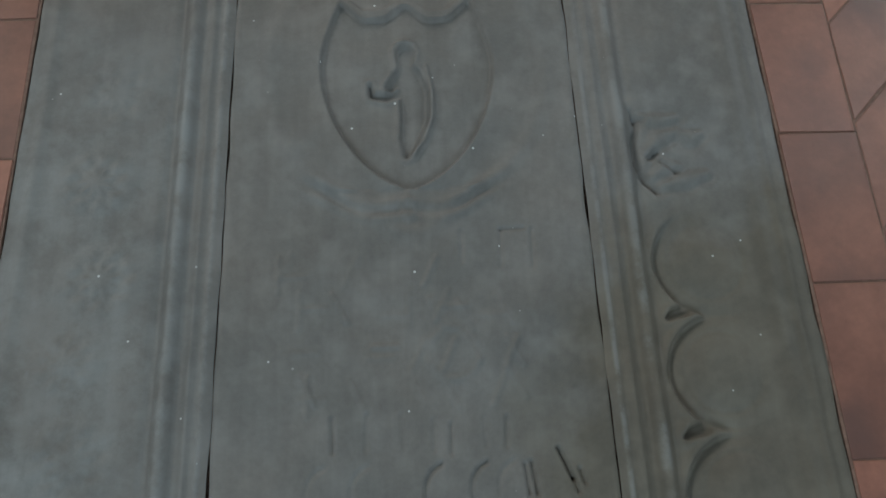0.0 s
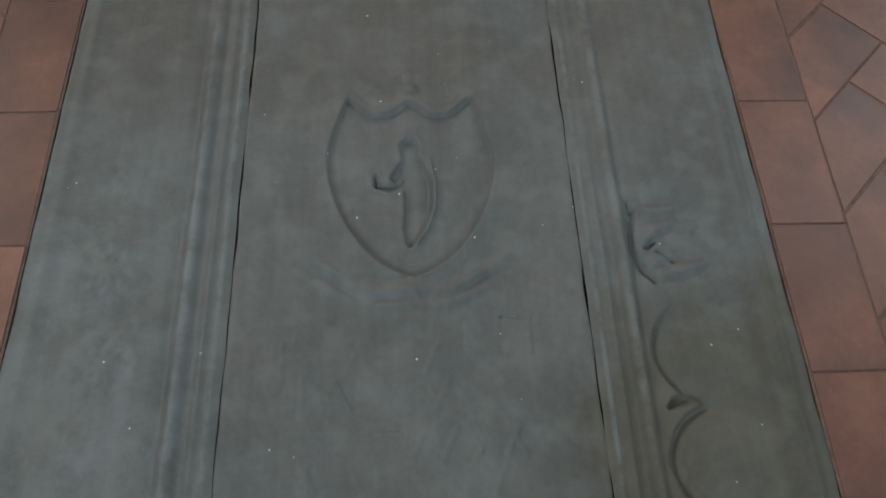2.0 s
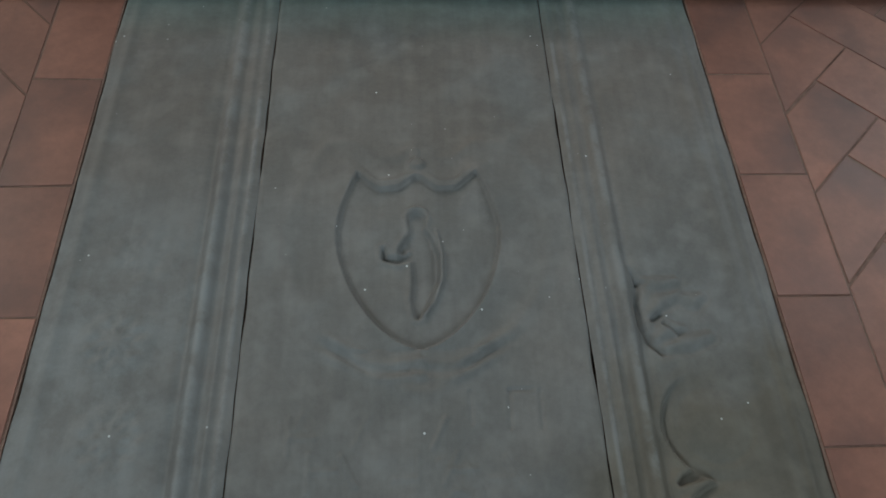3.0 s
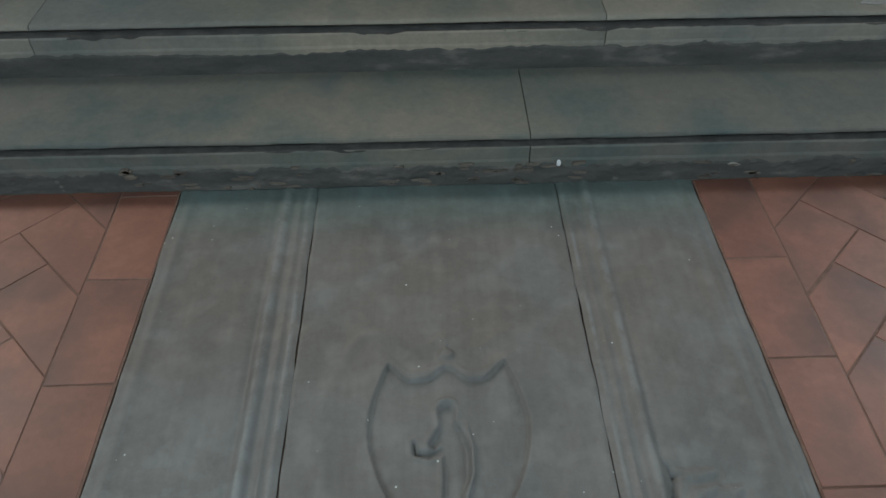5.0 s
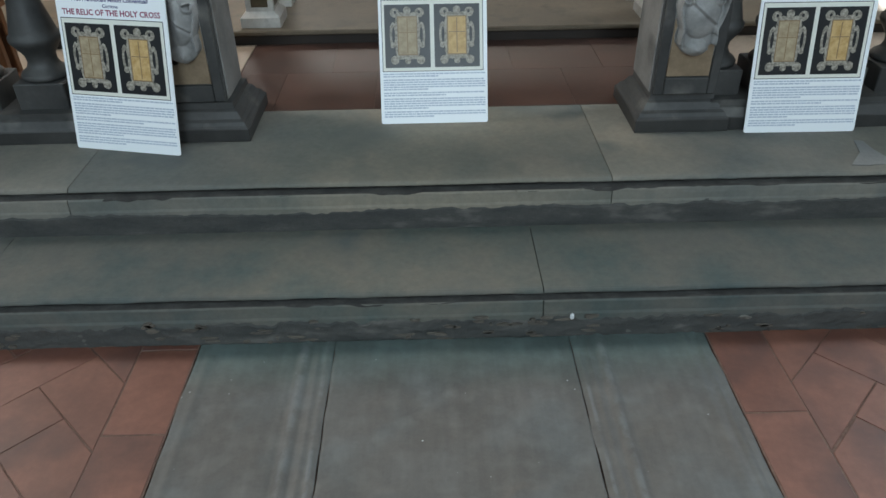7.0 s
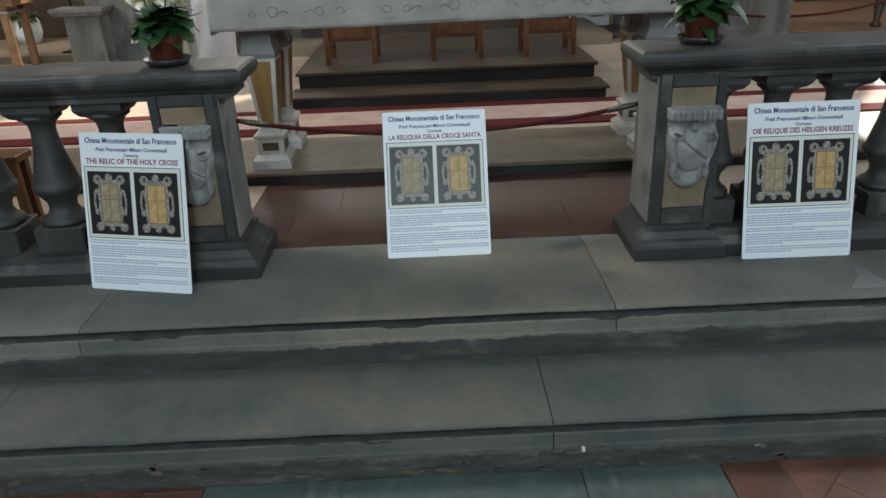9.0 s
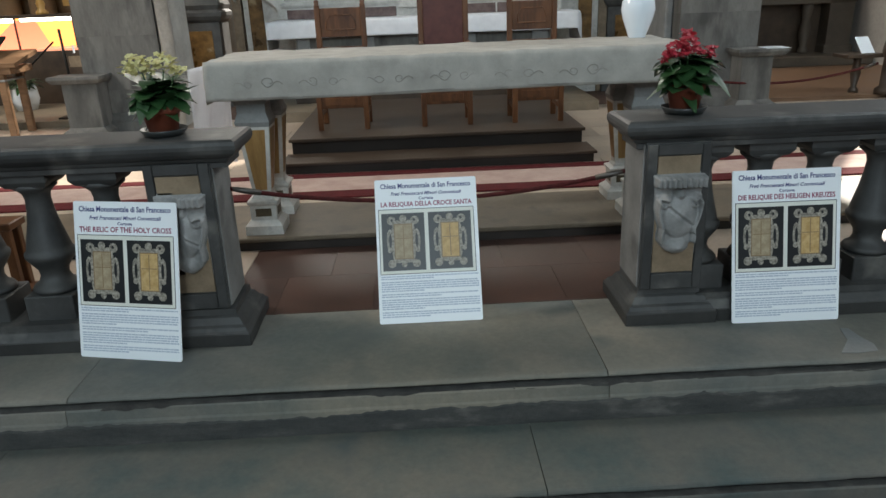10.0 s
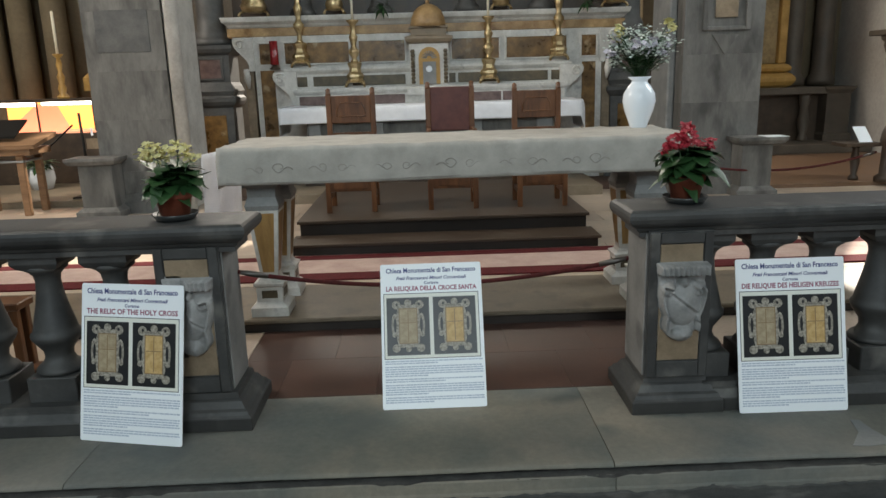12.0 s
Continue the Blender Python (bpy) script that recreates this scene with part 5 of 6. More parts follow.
# ---------------------------------------------------------------- the high altar
altar = thing("high_altar", pose(0.08, 8.0, 0.411), "white marble high altar with brown marble panels", "altar")
part("altar_block", box(-1.35, 1.35, 0.08, 0.95, 0.0, 0.85, 0.005), PIER_STONE, altar, "stained grey stone altar front")
part("altar_plinth", box(-1.40, 1.40, 0.04, 0.079, 0.10, 0.20, 0.006), DARK_WOOD, altar, "dark band at the altar foot")
for x0, x1 in ((-1.33, -1.20), (-0.62, -0.52), (0.46, 0.56), (1.16, 1.33)):
    part("front_pilaster", box(x0, x1, 0.055, 0.079, 0.20, 0.85, 0.006), PALE_STONE, altar)
part("altar_step", box(-1.75, 1.75, -0.55, 1.2, -0.005, 0.10, 0.005), FLOOR_STONE, altar)
part("altar_top", box(-1.62, 1.62, 0.01, 1.0, 0.85, 0.94, 0.01), ALTAR_WHITE, altar)
part("lower_ledge", molded([(0, 0.94), (0, 1.07), (0.02, 1.09), (0.03, 1.11), (0.03, 1.135)], -1.52, 1.55, 0.52, 1.2), ALTAR_WHITE, altar)
for x0, x1 in ((-1.48, -0.82), (-0.80, -0.28), (0.20, 0.82), (0.84, 1.50)):
    part("rose_panel", box(x0, x1, 0.508, 0.522, 0.955, 1.055, 0.003), ALTAR_ROSE, altar)
part("upper_ledge", molded([(0, 1.13), (0, 1.30), (0.02, 1.32), (0.035, 1.345), (0.035, 1.37)], -1.62, 1.62, 0.67, 1.3), ALTAR_WHITE, altar)
for x0, x1 in ((-1.56, -1.40), (-1.33, -0.93), (-0.88, -0.27), (0.20, 0.31), (0.34, 1.38), (1.42, 1.58)):
    part("dark_panel", box(x0, x1, 0.655, 0.672, 1.165, 1.275, 0.003), GREY_INLAY, altar)
part("altar_backboard", box(-2.02, 2.04, 0.82, 1.25, 0.0, 1.74), ALTAR_WHITE, altar)
for x0, x1 in ((-1.95, -1.78), (-1.66, -0.92), (-0.80, -0.27), (0.28, 0.83), (0.92, 1.62), (1.80, 1.97)):
    part("brown_panel", box(x0, x1, 0.808, 0.824, 1.43, 1.66, 0.004), ALTAR_BROWN, altar)
    bm = bmesh.new()
    for a, b, c, d in ((x0 - 0.02, x1 + 0.02, 1.66, 1.68), (x0 - 0.02, x1 + 0.02, 1.41, 1.43), (x0 - 0.02, x0, 1.43, 1.66), (x1, x1 + 0.02, 1.43, 1.66)):
        box_into(bm, a, b, 0.800, 0.826, c, d, 0.003)
    part("panel_frame", bm, ALTAR_WHITE, altar)
for x0, x1 in ((-1.96, -1.80), (1.81, 1.97)):
    part("side_panel", box(x0, x1, 0.808, 0.824, 0.10, 1.36, 0.004), ALTAR_BROWN, altar)
part("frieze", molded([(0.0, 1.735), (0.02, 1.75), (0.02, 1.84)], -2.30, 2.30, 0.89, 1.25), ALTAR_TAN, altar, "tan marble frieze")
part("cornice", molded([(0.02, 1.84), (0.04, 1.86), (0.05, 1.88), (0.09, 1.91), (0.10, 1.95), (0.10, 1.965)], -2.28, 2.28, 0.935, 1.25), ALTAR_WHITE, altar)
# scrolls at the ends of the ledges and brackets under the cornice
def console_bm(s, x, y0, y1, z0, z1, reach):
    """A solid bracket with an S-shaped outer edge, a volute at its head and a smaller one at its foot."""
    edge = []
    for t in np.linspace(0, 1, 22):
        edge.append((x + s * reach * (0.5 + 0.5 * math.cos(math.pi * t) + 0.16 * math.sin(2 * math.pi * t)), z1 + (z0 - z1) * t))
    outline = [(x - s * reach * 0.5, z1)] + edge + [(x - s * reach * 0.5, z0)]
    bm = bmesh.new()
    a, b = [bm.verts.new((u, y0, v)) for u, v in outline], [bm.verts.new((u, y1, v)) for u, v in outline]
    for i in range(len(outline)):
        k = (i + 1) % len(outline)
        bm.faces.new((a[i], a[k], b[k], b[i]))
    bm.faces.new(a[::-1])
    bm.faces.new(b)
    bmesh.ops.recalc_face_normals(bm, faces=bm.faces)
    return bm


def volute_bm(x, y, z, r):
    """A spiral roll seen from the front, with its eye."""
    bm = bmesh.new()
    tube([(x + r * (1 - a / 11) * math.cos(a), y, z + r * (1 - a / 11) * math.sin(a)) for a in np.linspace(0.6, 9.4, 40)], [0.017 - 0.0002 * i for i in range(40)], 7, bm)
    return bm


for s in (-1, 1):
    part("console", console_bm(s, s * 1.60, 0.60, 0.90, 0.97, 1.33, 0.17), ALTAR_WHITE, altar)
    part("volute", volute_bm(s * 1.70, 0.598, 1.255, 0.060), ALTAR_WHITE, altar)
    part("bracket", console_bm(s, s * 2.09, 0.78, 0.92, 1.36, 1.735, 0.15), ALTAR_WHITE, altar)
    part("volute", volute_bm(s * 2.17, 0.778, 1.655, 0.060), ALTAR_WHITE, altar)
    part("side_post", box(s * 2.10 - 0.05, s * 2.10 + 0.05, 0.84, 1.2, 0.0, 1.355), TAN_PANEL, altar)
    part("leaf_drop", tube([(s * 2.12, 0.80, 1.38), (s * 2.11, 0.79, 1.28), (s * 2.10, 0.80, 1.16)], [0.03, 0.042, 0.012], 8), ALTAR_WHITE, altar)

# white altar cloth on the high altar
hc = drape(-1.545, 1.735, 8.0, 8.62, 1.361, 0.17, 0.30, 0.003, 9, 0.004)
tagged(new("altar_cloth", to_mesh("altar_cloth", hc, LINEN_WHITE)), "white linen cloth over the high altar", "altar cloth")

tab = thing("tabernacle", pose(0.09, 8.62, 1.545), "small marble tabernacle with gilt dome on the altar", "tabernacle")
part("base", molded([(0.02, -0.09), (0.02, -0.02), (0, 0)], -0.24, 0.24, -0.12, 0.15), ALTAR_WHITE, tab)
part("body", box(-0.22, 0.22, -0.08, 0.18, 0.0, 0.47, 0.004), ALTAR_WHITE, tab)
bm = bmesh.new()
arch = [(-0.12, 0.02)] + [(0.12 * math.cos(a), 0.31 + 0.12 * math.sin(a)) for a in np.linspace(math.pi, 0, 16)] + [(0.12, 0.02)]
fr = bm.faces.new([bm.verts.new((x, -0.088, z)) for x, z in arch])
ex = bmesh.ops.extrude_face_region(bm, geom=[fr])
bmesh.ops.translate(bm, verts=[v for v in ex["geom"] if isinstance(v, bmesh.types.BMVert)], vec=(0, 0.012, 0))
bmesh.ops.recalc_face_normals(bm, faces=bm.faces)
part("niche", bm, GILT_WOOD, tab, "gilt arched niche")
part("door", box(-0.075, 0.075, -0.098, -0.086, 0.02, 0.27, 0.003), PALE_STONE, tab, "grey metal door")
part("medallion", lathe([(0.035, 0), (0.036, 0.006), (0.02, 0.008)], 18, (0, 0, 0)), CERAMIC, tab).matrix_basis = pose(-0.005, -0.099, 0.19, 90)
bm = bmesh.new()
for a in np.linspace(0.15, math.pi - 0.15, 9):
    tube([(0.03 * math.cos(a), -0.093, 0.305 + 0.03 * math.sin(a)), (0.085 * math.cos(a), -0.093, 0.305 + 0.085 * math.sin(a))], 0.006, 5, bm)
part("shell_rays", bm, MARBLE, tab)
for s in (-1, 1):
    bm = bmesh.new()
    for k in range(9):
        lathe([(0.018, 0), (0.026, 0.018), (0.018, 0.040)], 10, (s * 0.185, -0.10, 0.03 + 0.042 * k), bm)
    part("twisted_column", bm, GREY_INLAY, tab, "dark twisted column")
part("cornice", molded([(0, 0.47), (0.03, 0.485), (0.05, 0.52), (0.05, 0.545), (-0.02, 0.56), (-0.02, 0.63), (0.0, 0.64), (0.0, 0.655)], -0.22, 0.22, -0.09, 0.18), TAN_PANEL, tab)
part("dome", lathe([(0.20, 0.655), (0.198, 0.70), (0.185, 0.76), (0.155, 0.825), (0.11, 0.87), (0.05, 0.898), (0.022, 0.905), (0.02, 0.94), (0.032, 0.955), (0.01, 0.985)], 28, (0, 0.04, 0)), ALTAR_TAN, tab, "gilded dome")


def candlestick(name, x, y, z, h, label):
    root = thing(name, pose(x, y, z), label, "candlestick", "altar candlesticks")
    k = h / 0.8
    for i in range(3):
        a = math.radians(-90 + 120 * i + 60)
        c, d = math.cos(a), math.sin(a)
        part("foot", tube([(0.125 * c, 0.125 * d, 0.012), (0.112 * c, 0.112 * d, 0.045), (0.075 * c, 0.075 * d, 0.075), (0.03 * c, 0.03 * d, 0.085)], [0.013, 0.016, 0.020, 0.024], 8), GOLD, root, "scrolled gilt foot")
    pedestal = lathe([(0.02, 0.055), (0.105, 0.060), (0.110, 0.072), (0.088, 0.088), (0.084, 0.10), (0.100, 0.125), (0.095, 0.150), (0.066, 0.18), (0.064, 0.22), (0.078, 0.255), (0.082, 0.275), (0.060, 0.290), (0.01, 0.292)], 6)
    for f in pedestal.faces:
        f.smooth = False
    part("pedestal", pedestal, GOLD, root, "six-sided gilt pedestal")
    part("stem", lathe([(0.03, 0.285), (0.045, 0.295), (0.028, 0.315), (0.026, 0.33 * k), (0.046, 0.36 * k), (0.060, 0.39 * k), (0.062, 0.415 * k), (0.036, 0.44 * k), (0.026, 0.47 * k), (0.039, 0.52 * k), (0.052, 0.56 * k), (0.029, 0.60 * k), (0.023, 0.66 * k),
                        (0.039, 0.70 * k), (0.068, 0.73 * k), (0.072, 0.745 * k), (0.019, 0.75 * k)], 16), GOLD, root)
    part("candle", lathe([(0.014, 0.74 * k), (0.014, 0.74 * k + 0.30), (0.004, 0.745 * k + 0.305)], 10), WAX, root, "cream wax candle")
    return root


candlestick("candlestick", -1.39, 8.76, 1.782, 0.95, "tall gilt brass altar candlestick on the upper ledge")
candlestick("candlestick", 1.60, 8.76, 1.782, 0.95, "tall gilt brass altar candlestick on the upper ledge")
candlestick("candlestick", -0.76, 8.60, 1.547, 0.80, "gilt brass altar candlestick on the lower ledge")
candlestick("candlestick", 0.77, 8.60, 1.547, 0.80, "gilt brass altar candlestick on the lower ledge")
for x, w in ((-1.92, 0.19), (-0.99, 0.13), (0.95, 0.13), (2.28, 0.17)):
    o = thing("gilt_base", pose(x, 8.92, 2.377), "gilded footed ornament base on the altar cornice", "ornament", "cornice ornaments")
    part("bowl", lathe([(w * 0.5, 0.05), (w * 0.72, 0.075), (w * 0.80, 0.12), (w * 0.66, 0.17), (w * 0.7, 0.185), (w * 0.45, 0.26), (w * 0.3, 0.34), (w * 0.4, 0.5)], 20), GOLD, o)
    for s in (-1, 1):
        part("foot", tube([(s * w * 0.9, -0.03, 0.012), (s * w * 0.8, -0.02, 0.05), (s * w * 0.5, 0, 0.075)], [0.018, 0.014, 0.016], 8), GOLD, o)
red = thing("votive_candle", pose(-1.69, 8.73, 1.782), "red glass votive candle on the altar ledge", "votive candle")
part("holder", lathe([(0.06, 0.0), (0.062, 0.012), (0.03, 0.03), (0.03, 0.05)], 18), DARK_WOOD, red)
part("glass", lathe([(0.045, 0.05), (0.047, 0.06), (0.047, 0.31), (0.04, 0.315)], 18), WAX_RED, red)
# sprays of greenery on the cornice
bm = bmesh.new()
rr = random.Random(31)
for cx in (-0.42, 1.95):
    for i in range(26):
        leaf_into(bm, (cx + rr.uniform(-0.05, 0.05), 8.78, 2.40 + rr.uniform(0, 0.06)), (rr.uniform(-1, 1), rr.uniform(-1, 0), rr.uniform(-0.6, 1.2)), rr.uniform(0.07, 0.15), 0.03, 0.6, rr)
tagged(new("greenery_spray", to_mesh("greenery_spray", bm, LEAF)), "dark green leaf sprays on the altar cornice", "greenery", kind="stuff")
# upper stage of the altar, in the shade
upper = thing("altar_upper_stage", pose(0.08, 9.02, 2.377), "dark stone upper stage of the altar with niches", "altarpiece")
part("backing", box(-2.3, 2.3, 0.12, 0.30, 0, 1.5), DARK_WOOD, upper)
for x in (-1.45, -0.55, 0.48, 1.36):
    part("short_column", lathe([(0.15, 0.0), (0.15, 0.06), (0.11, 0.10), (0.10, 0.16), (0.095, 1.5)], 18, (x, 0.0, 0)), COLUMN_STONE, upper)


# ---------------------------------------------------------------- stone columns, piers and their shelves
def column(s):
    root = thing("column", pose(s * 2.46, 9.05, 0.411), "dark grey stone column on a panelled pedestal", "column", "altar columns")
    part("pedestal", molded([(0.06, 0), (0.06, 0.12), (0.0, 0.15), (0.0, 0.95), (0.03, 0.98), (0.05, 1.02), (0.05, 1.06), (0.02, 1.09), (0.04, 1.14), (0.02, 1.2), (0.0, 1.24), (0.0, 1.55), (0.04, 1.58), (0.06, 1.62), (0.06, 1.66)],
                            -0.22, 0.22, -0.22, 0.22), COLUMN_STONE, root)
    part("pedestal_panel", box(-0.13, 0.13, -0.228, -0.215, 0.25, 0.86, 0.003), ALTAR_BROWN, root)
    part("upper_panel", box(-0.12, 0.12, -0.228, -0.215, 1.29, 1.50, 0.003), ALTAR_ROSE, root)
    bm = bmesh.new()
    for a, b, c, d in ((-0.15, 0.15, 1.50, 1.525), (-0.15, 0.15, 1.265, 1.29), (-0.15, -0.122, 1.29, 1.50), (0.122, 0.15, 1.29, 1.50)):
        box_into(bm, a, b, -0.236, -0.215, c, d, 0.003)
    part("panel_frame", bm, COLUMN_STONE, root)
    part("shaft", lathe([(0.24, 1.66), (0.245, 1.70), (0.23, 1.74), (0.20, 1.755), (0.205, 1.79), (0.19, 1.82), (0.165, 1.86), (0.16, 2.0), (0.15, 5.0)], 28), COLUMN_STONE, root)
    return root


column(-1)
column(1)


def pier(name, x0, x1):
    root = tagged(new(name), "grey sandstone pier of the chancel arch", kind="structure")
    z, k = 0.40, 0
    heights = [0.42, 0.50, 0.46, 0.55, 0.48, 0.52, 0.60, 0.5, 0.55, 0.6, 0.6, 0.6, 0.7, 0.7, 0.7]
    for h in heights:
        part("ashlar", box(x0, x1, 7.3, 8.05, z, z + h - 0.0004, 0.0008), PIER_STONE, root)
        z += h
        if z > 8.9:
            break
    part("pier_base", molded([(0.07, 0.40), (0.07, 0.52), (0.03, 0.56), (0.0, 0.6)], x0 - 0.004, x1 + 0.004, 7.296, 8.054), PIER_STONE, root)
    return root


west = pier("pier_west", -3.19, -2.44)
part("recessed_panel", box(-3.07, -2.57, 7.296, 7.301, 1.955, 2.34, 0.001), COLUMN_STONE, west, "dark stained stone patch")
# white strip and backing: choir light on the pier's inner side, put into colour
part("strip", lathe([(0.065, 0.41), (0.065, 8.9)], 20, (-2.375, 7.36, 0)), ALTAR_WHITE, west, "half-round shaft, painted white for the light on it")
part("strip_backing", box(-2.4375, -2.36, 7.42, 8.05, 0.41, 8.9), ALTAR_WHITE, west)
east = pier("pier_east", 2.55, 3.33)
part("strip", box(2.47, 2.548, 7.50, 8.05, 0.41, 8.9, 0.02, 2), PALE_STONE, east)
for x0, x1, z0, z1 in ((2.72, 2.77, 2.0, 2.9), (3.14, 3.19, 2.0, 2.9), (2.77, 3.14, 2.0, 2.04)):
    part("panel_moulding", box(x0, x1, 7.275, 7.30, z0, z1, 0.008, 2), PIER_STONE, east)
part("panel_field", box(2.84, 3.06, 7.284, 7.30, 2.12, 2.9, 0.004), TAN_PANEL, east)
bm = bmesh.new()
tri = bm.faces.new([bm.verts.new((x, 7.285, z)) for x, z in ((2.82, 1.96), (2.95, 1.78), (3.08, 1.96))])
ex = bmesh.ops.extrude_face_region(bm, geom=[tri])
bmesh.ops.translate(bm, verts=[v for v in ex["geom"] if isinstance(v, bmesh.types.BMVert)], vec=(0, 0.014, 0))
bmesh.ops.recalc_face_normals(bm, faces=bm.faces)
part("pendant", bm, PIER_STONE, east)


def stone_shelf(x0, x1, px0, px1, label):
    root = thing("stone_shelf", pose(0, 0, 0.411), label, "stone shelf", "pier shelves")
    part("shelf_top", molded([(-0.03, 0.51), (-0.01, 0.535), (0, 0.55), (0, 0.575)], x0, x1, 6.98, 7.29), PIER_STONE, root)
    part("shelf_post", box(px0, px1, 7.04, 7.285, 0.0, 0.515, 0.005), PIER_STONE, root)
    part("post_foot", molded([(0.05, 0), (0.05, 0.06), (0.0, 0.10)], px0, px1, 7.04, 7.285), PIER_STONE, root)


stone_shelf(-3.40, -2.92, -3.30, -2.98, "grey stone shelf block against the western pier")
stone_shelf(3.02, 3.50, 3.08, 3.38, "grey stone shelf block against the eastern pier")
tagged(new("paper_sheet", to_mesh("paper_sheet", box(3.30, 3.52, 7.0, 7.2, 0.9865, 0.990), PAPER)), "white paper sheet lying on the stone shelf", "paper")


# ---------------------------------------------------------------- western chapel
structure("chapel_back_west", box(-7.0, -3.2, 10.6, 10.8, 0.4, 8.9), CHAPEL_WALL, "ochre chapel back wall")
for x in (-5.75, -5.35, -4.9):
    c = thing("chapel_column", pose(x, 10.35, 0.481), "ochre stone half column on the chapel wall", "column", "chapel columns")
    part("shaft", lathe([(0.22, 0.0), (0.22, 0.5), (0.17, 0.56), (0.16, 1.2), (0.145, 6.0)], 20), CHAPEL_WALL, c)
case = thing("display_case", pose(-4.75, 9.45, 0.481), "glowing amber display case on a dark base", "display case")
part("case_base", box(-0.62, 0.72, -0.25, 0.30, 0, 0.62, 0.006), DARK_WOOD, case)
part("case_floor", box(-0.62, 0.72, -0.25, 0.30, 0.62, 0.645), CASE_PINK, case, "red cloth lining")
part("case_back", box(-0.62, 0.72, 0.27, 0.30, 0.645, 1.00), CASE_GLOW, case, "amber lit back panel")
part("case_top", box(-0.64, 0.74, -0.26, 0.31, 1.00, 1.035), DARK_WOOD, case)
for x in (-0.62, 0.02, 0.70):
    part("case_post", box(x, x + 0.02, -0.25, -0.235, 0.645, 1.0), DARK_WOOD, case)
part("lamp_tube", tube([(-0.60, -0.20, 0.985), (0.00, -0.20, 0.985)], 0.030), TUBE, case, "lit lamp tube")
part("lamp_tube", tube([(0.08, -0.20, 0.985), (0.70, -0.20, 0.985)], 0.024), TUBE, case, "lit lamp tube")
bm = bmesh.new()
vs = [bm.verts.new(c) for c in ((-0.45, -0.1, 0.65), (0.35, -0.1, 0.65), (0.05, 0.2, 0.97), (-0.20, 0.2, 0.97))]
bm.faces.new(vs)
bmesh.ops.solidify(bm, geom=bm.faces[:], thickness=0.01)
part("red_cloth", bm, CASE_PINK, case, "red cloth laid in the case")
cs = thing("candlestick", pose(-4.42, 9.30, 1.517), "tall carved gilt candlestick with a white candle", "candlestick")
part("stem", lathe([(0.07, 0), (0.07, 0.03), (0.035, 0.06), (0.05, 0.12), (0.03, 0.18), (0.045, 0.26), (0.022, 0.32), (0.035, 0.40), (0.02, 0.48), (0.06, 0.52), (0.06, 0.53)], 14), GILT_WOOD, cs)
part("candle", lathe([(0.016, 0.53), (0.016, 1.02), (0.004, 1.03)], 10), WAX, cs)
gf = thing("gilded_frame", pose(-4.02, 9.9, 1.70), "gilded altar frame with a twisted column", "altarpiece")
part("frame_post", box(-0.12, 0.04, 0, 0.12, 0.12, 3.0, 0.01), GILT_WOOD, gf)
part("frame_base", molded([(0.05, -0.10), (0.05, 0.06), (0.0, 0.12)], -0.30, 0.10, -0.08, 0.14), GILT_WOOD, gf)
bm = bmesh.new()
for k in range(40):
    lathe([(0.022, 0), (0.034, 0.03), (0.022, 0.07)], 10, (-0.22 + 0.006 * math.sin(k), 0, 0.12 + 0.072 * k), bm)
part("twisted_column", bm, GILT_WOOD, gf)
part("support", box(-0.30, 0.10, -0.05, 0.14, -1.22, -0.10, 0.005), DARK_WOOD, gf)

stand = thing("microphone_stand", pose(-3.62, 7.95, 0.481), "thin black stand with a boom arm and flat base", "stand")
part("base_plate", box(-0.17, 0.17, -0.09, 0.09, 0, 0.016, 0.004), IRON, stand)
part("pole", tube([(0.0, 0, 0.01), (-0.02, 0, 0.90)], 0.014), IRON, stand)
part("boom", tube([(-0.08, -0.04, 0.78), (-0.46, -0.2, 0.42)], 0.009), IRON, stand)
part("sign", box(0.02, 0.18, 0.0, 0.006, 0.52, 0.63), TAN_PANEL, stand, "small tan notice")
part("sign_cross", box(0.08, 0.10, -0.004, 0.002, 0.66, 0.74), PAPER, stand)

bench = thing("lectern_table", pose(-4.02, 7.45, 0.411), "brown wooden reading table with sloped top", "table")
part("top", prism([(-0.22, 0.70), (0.25, 0.80), (0.25, 0.76), (-0.22, 0.665)], -0.55, 0.24), BENCH_WOOD, bench)
part("apron", box(-0.52, 0.18, -0.20, 0.22, 0.60, 0.668, 0.004), BENCH_WOOD, bench)
part("shelf", box(-0.55, 0.10, -0.18, 0.18, 0.53, 0.55, 0.003), PALE_STONE, bench, "pale papers shelf")
for x in (-0.48, 0.02):
    for y in (-0.17, 0.16):
        part("leg", box(x, x + 0.07, y, y + 0.05, 0, 0.60, 0.004), BENCH_WOOD, bench)
book = thing("book_rest", pose(-4.13, 7.48, 1.245), "dark open book rest on the reading table", "book rest")
part("rest", prism([(-0.14, -0.05), (0.14, 0.10), (0.14, 0.08), (-0.14, -0.07)], -0.30, 0.12), IRON, book)
pl = thing("potted_plant", pose(-4.55, 8.75, 0.481), "green plant in a white pot on the chapel floor", "potted plant")
part("pot", lathe([(0.11, 0), (0.15, 0.12), (0.14, 0.24), (0.11, 0.29), (0.10, 0.27)], 20), CERAMIC, pl)
bm = bmesh.new()
for i in range(50):
    a = rr.uniform(0, 6.28)
    leaf_into(bm, (0, 0, 0.26), (math.cos(a), math.sin(a), rr.uniform(0.2, 1.3)), rr.uniform(0.15, 0.32), 0.07, 0.5, rr)
part("leaves", bm, LEAF, pl)
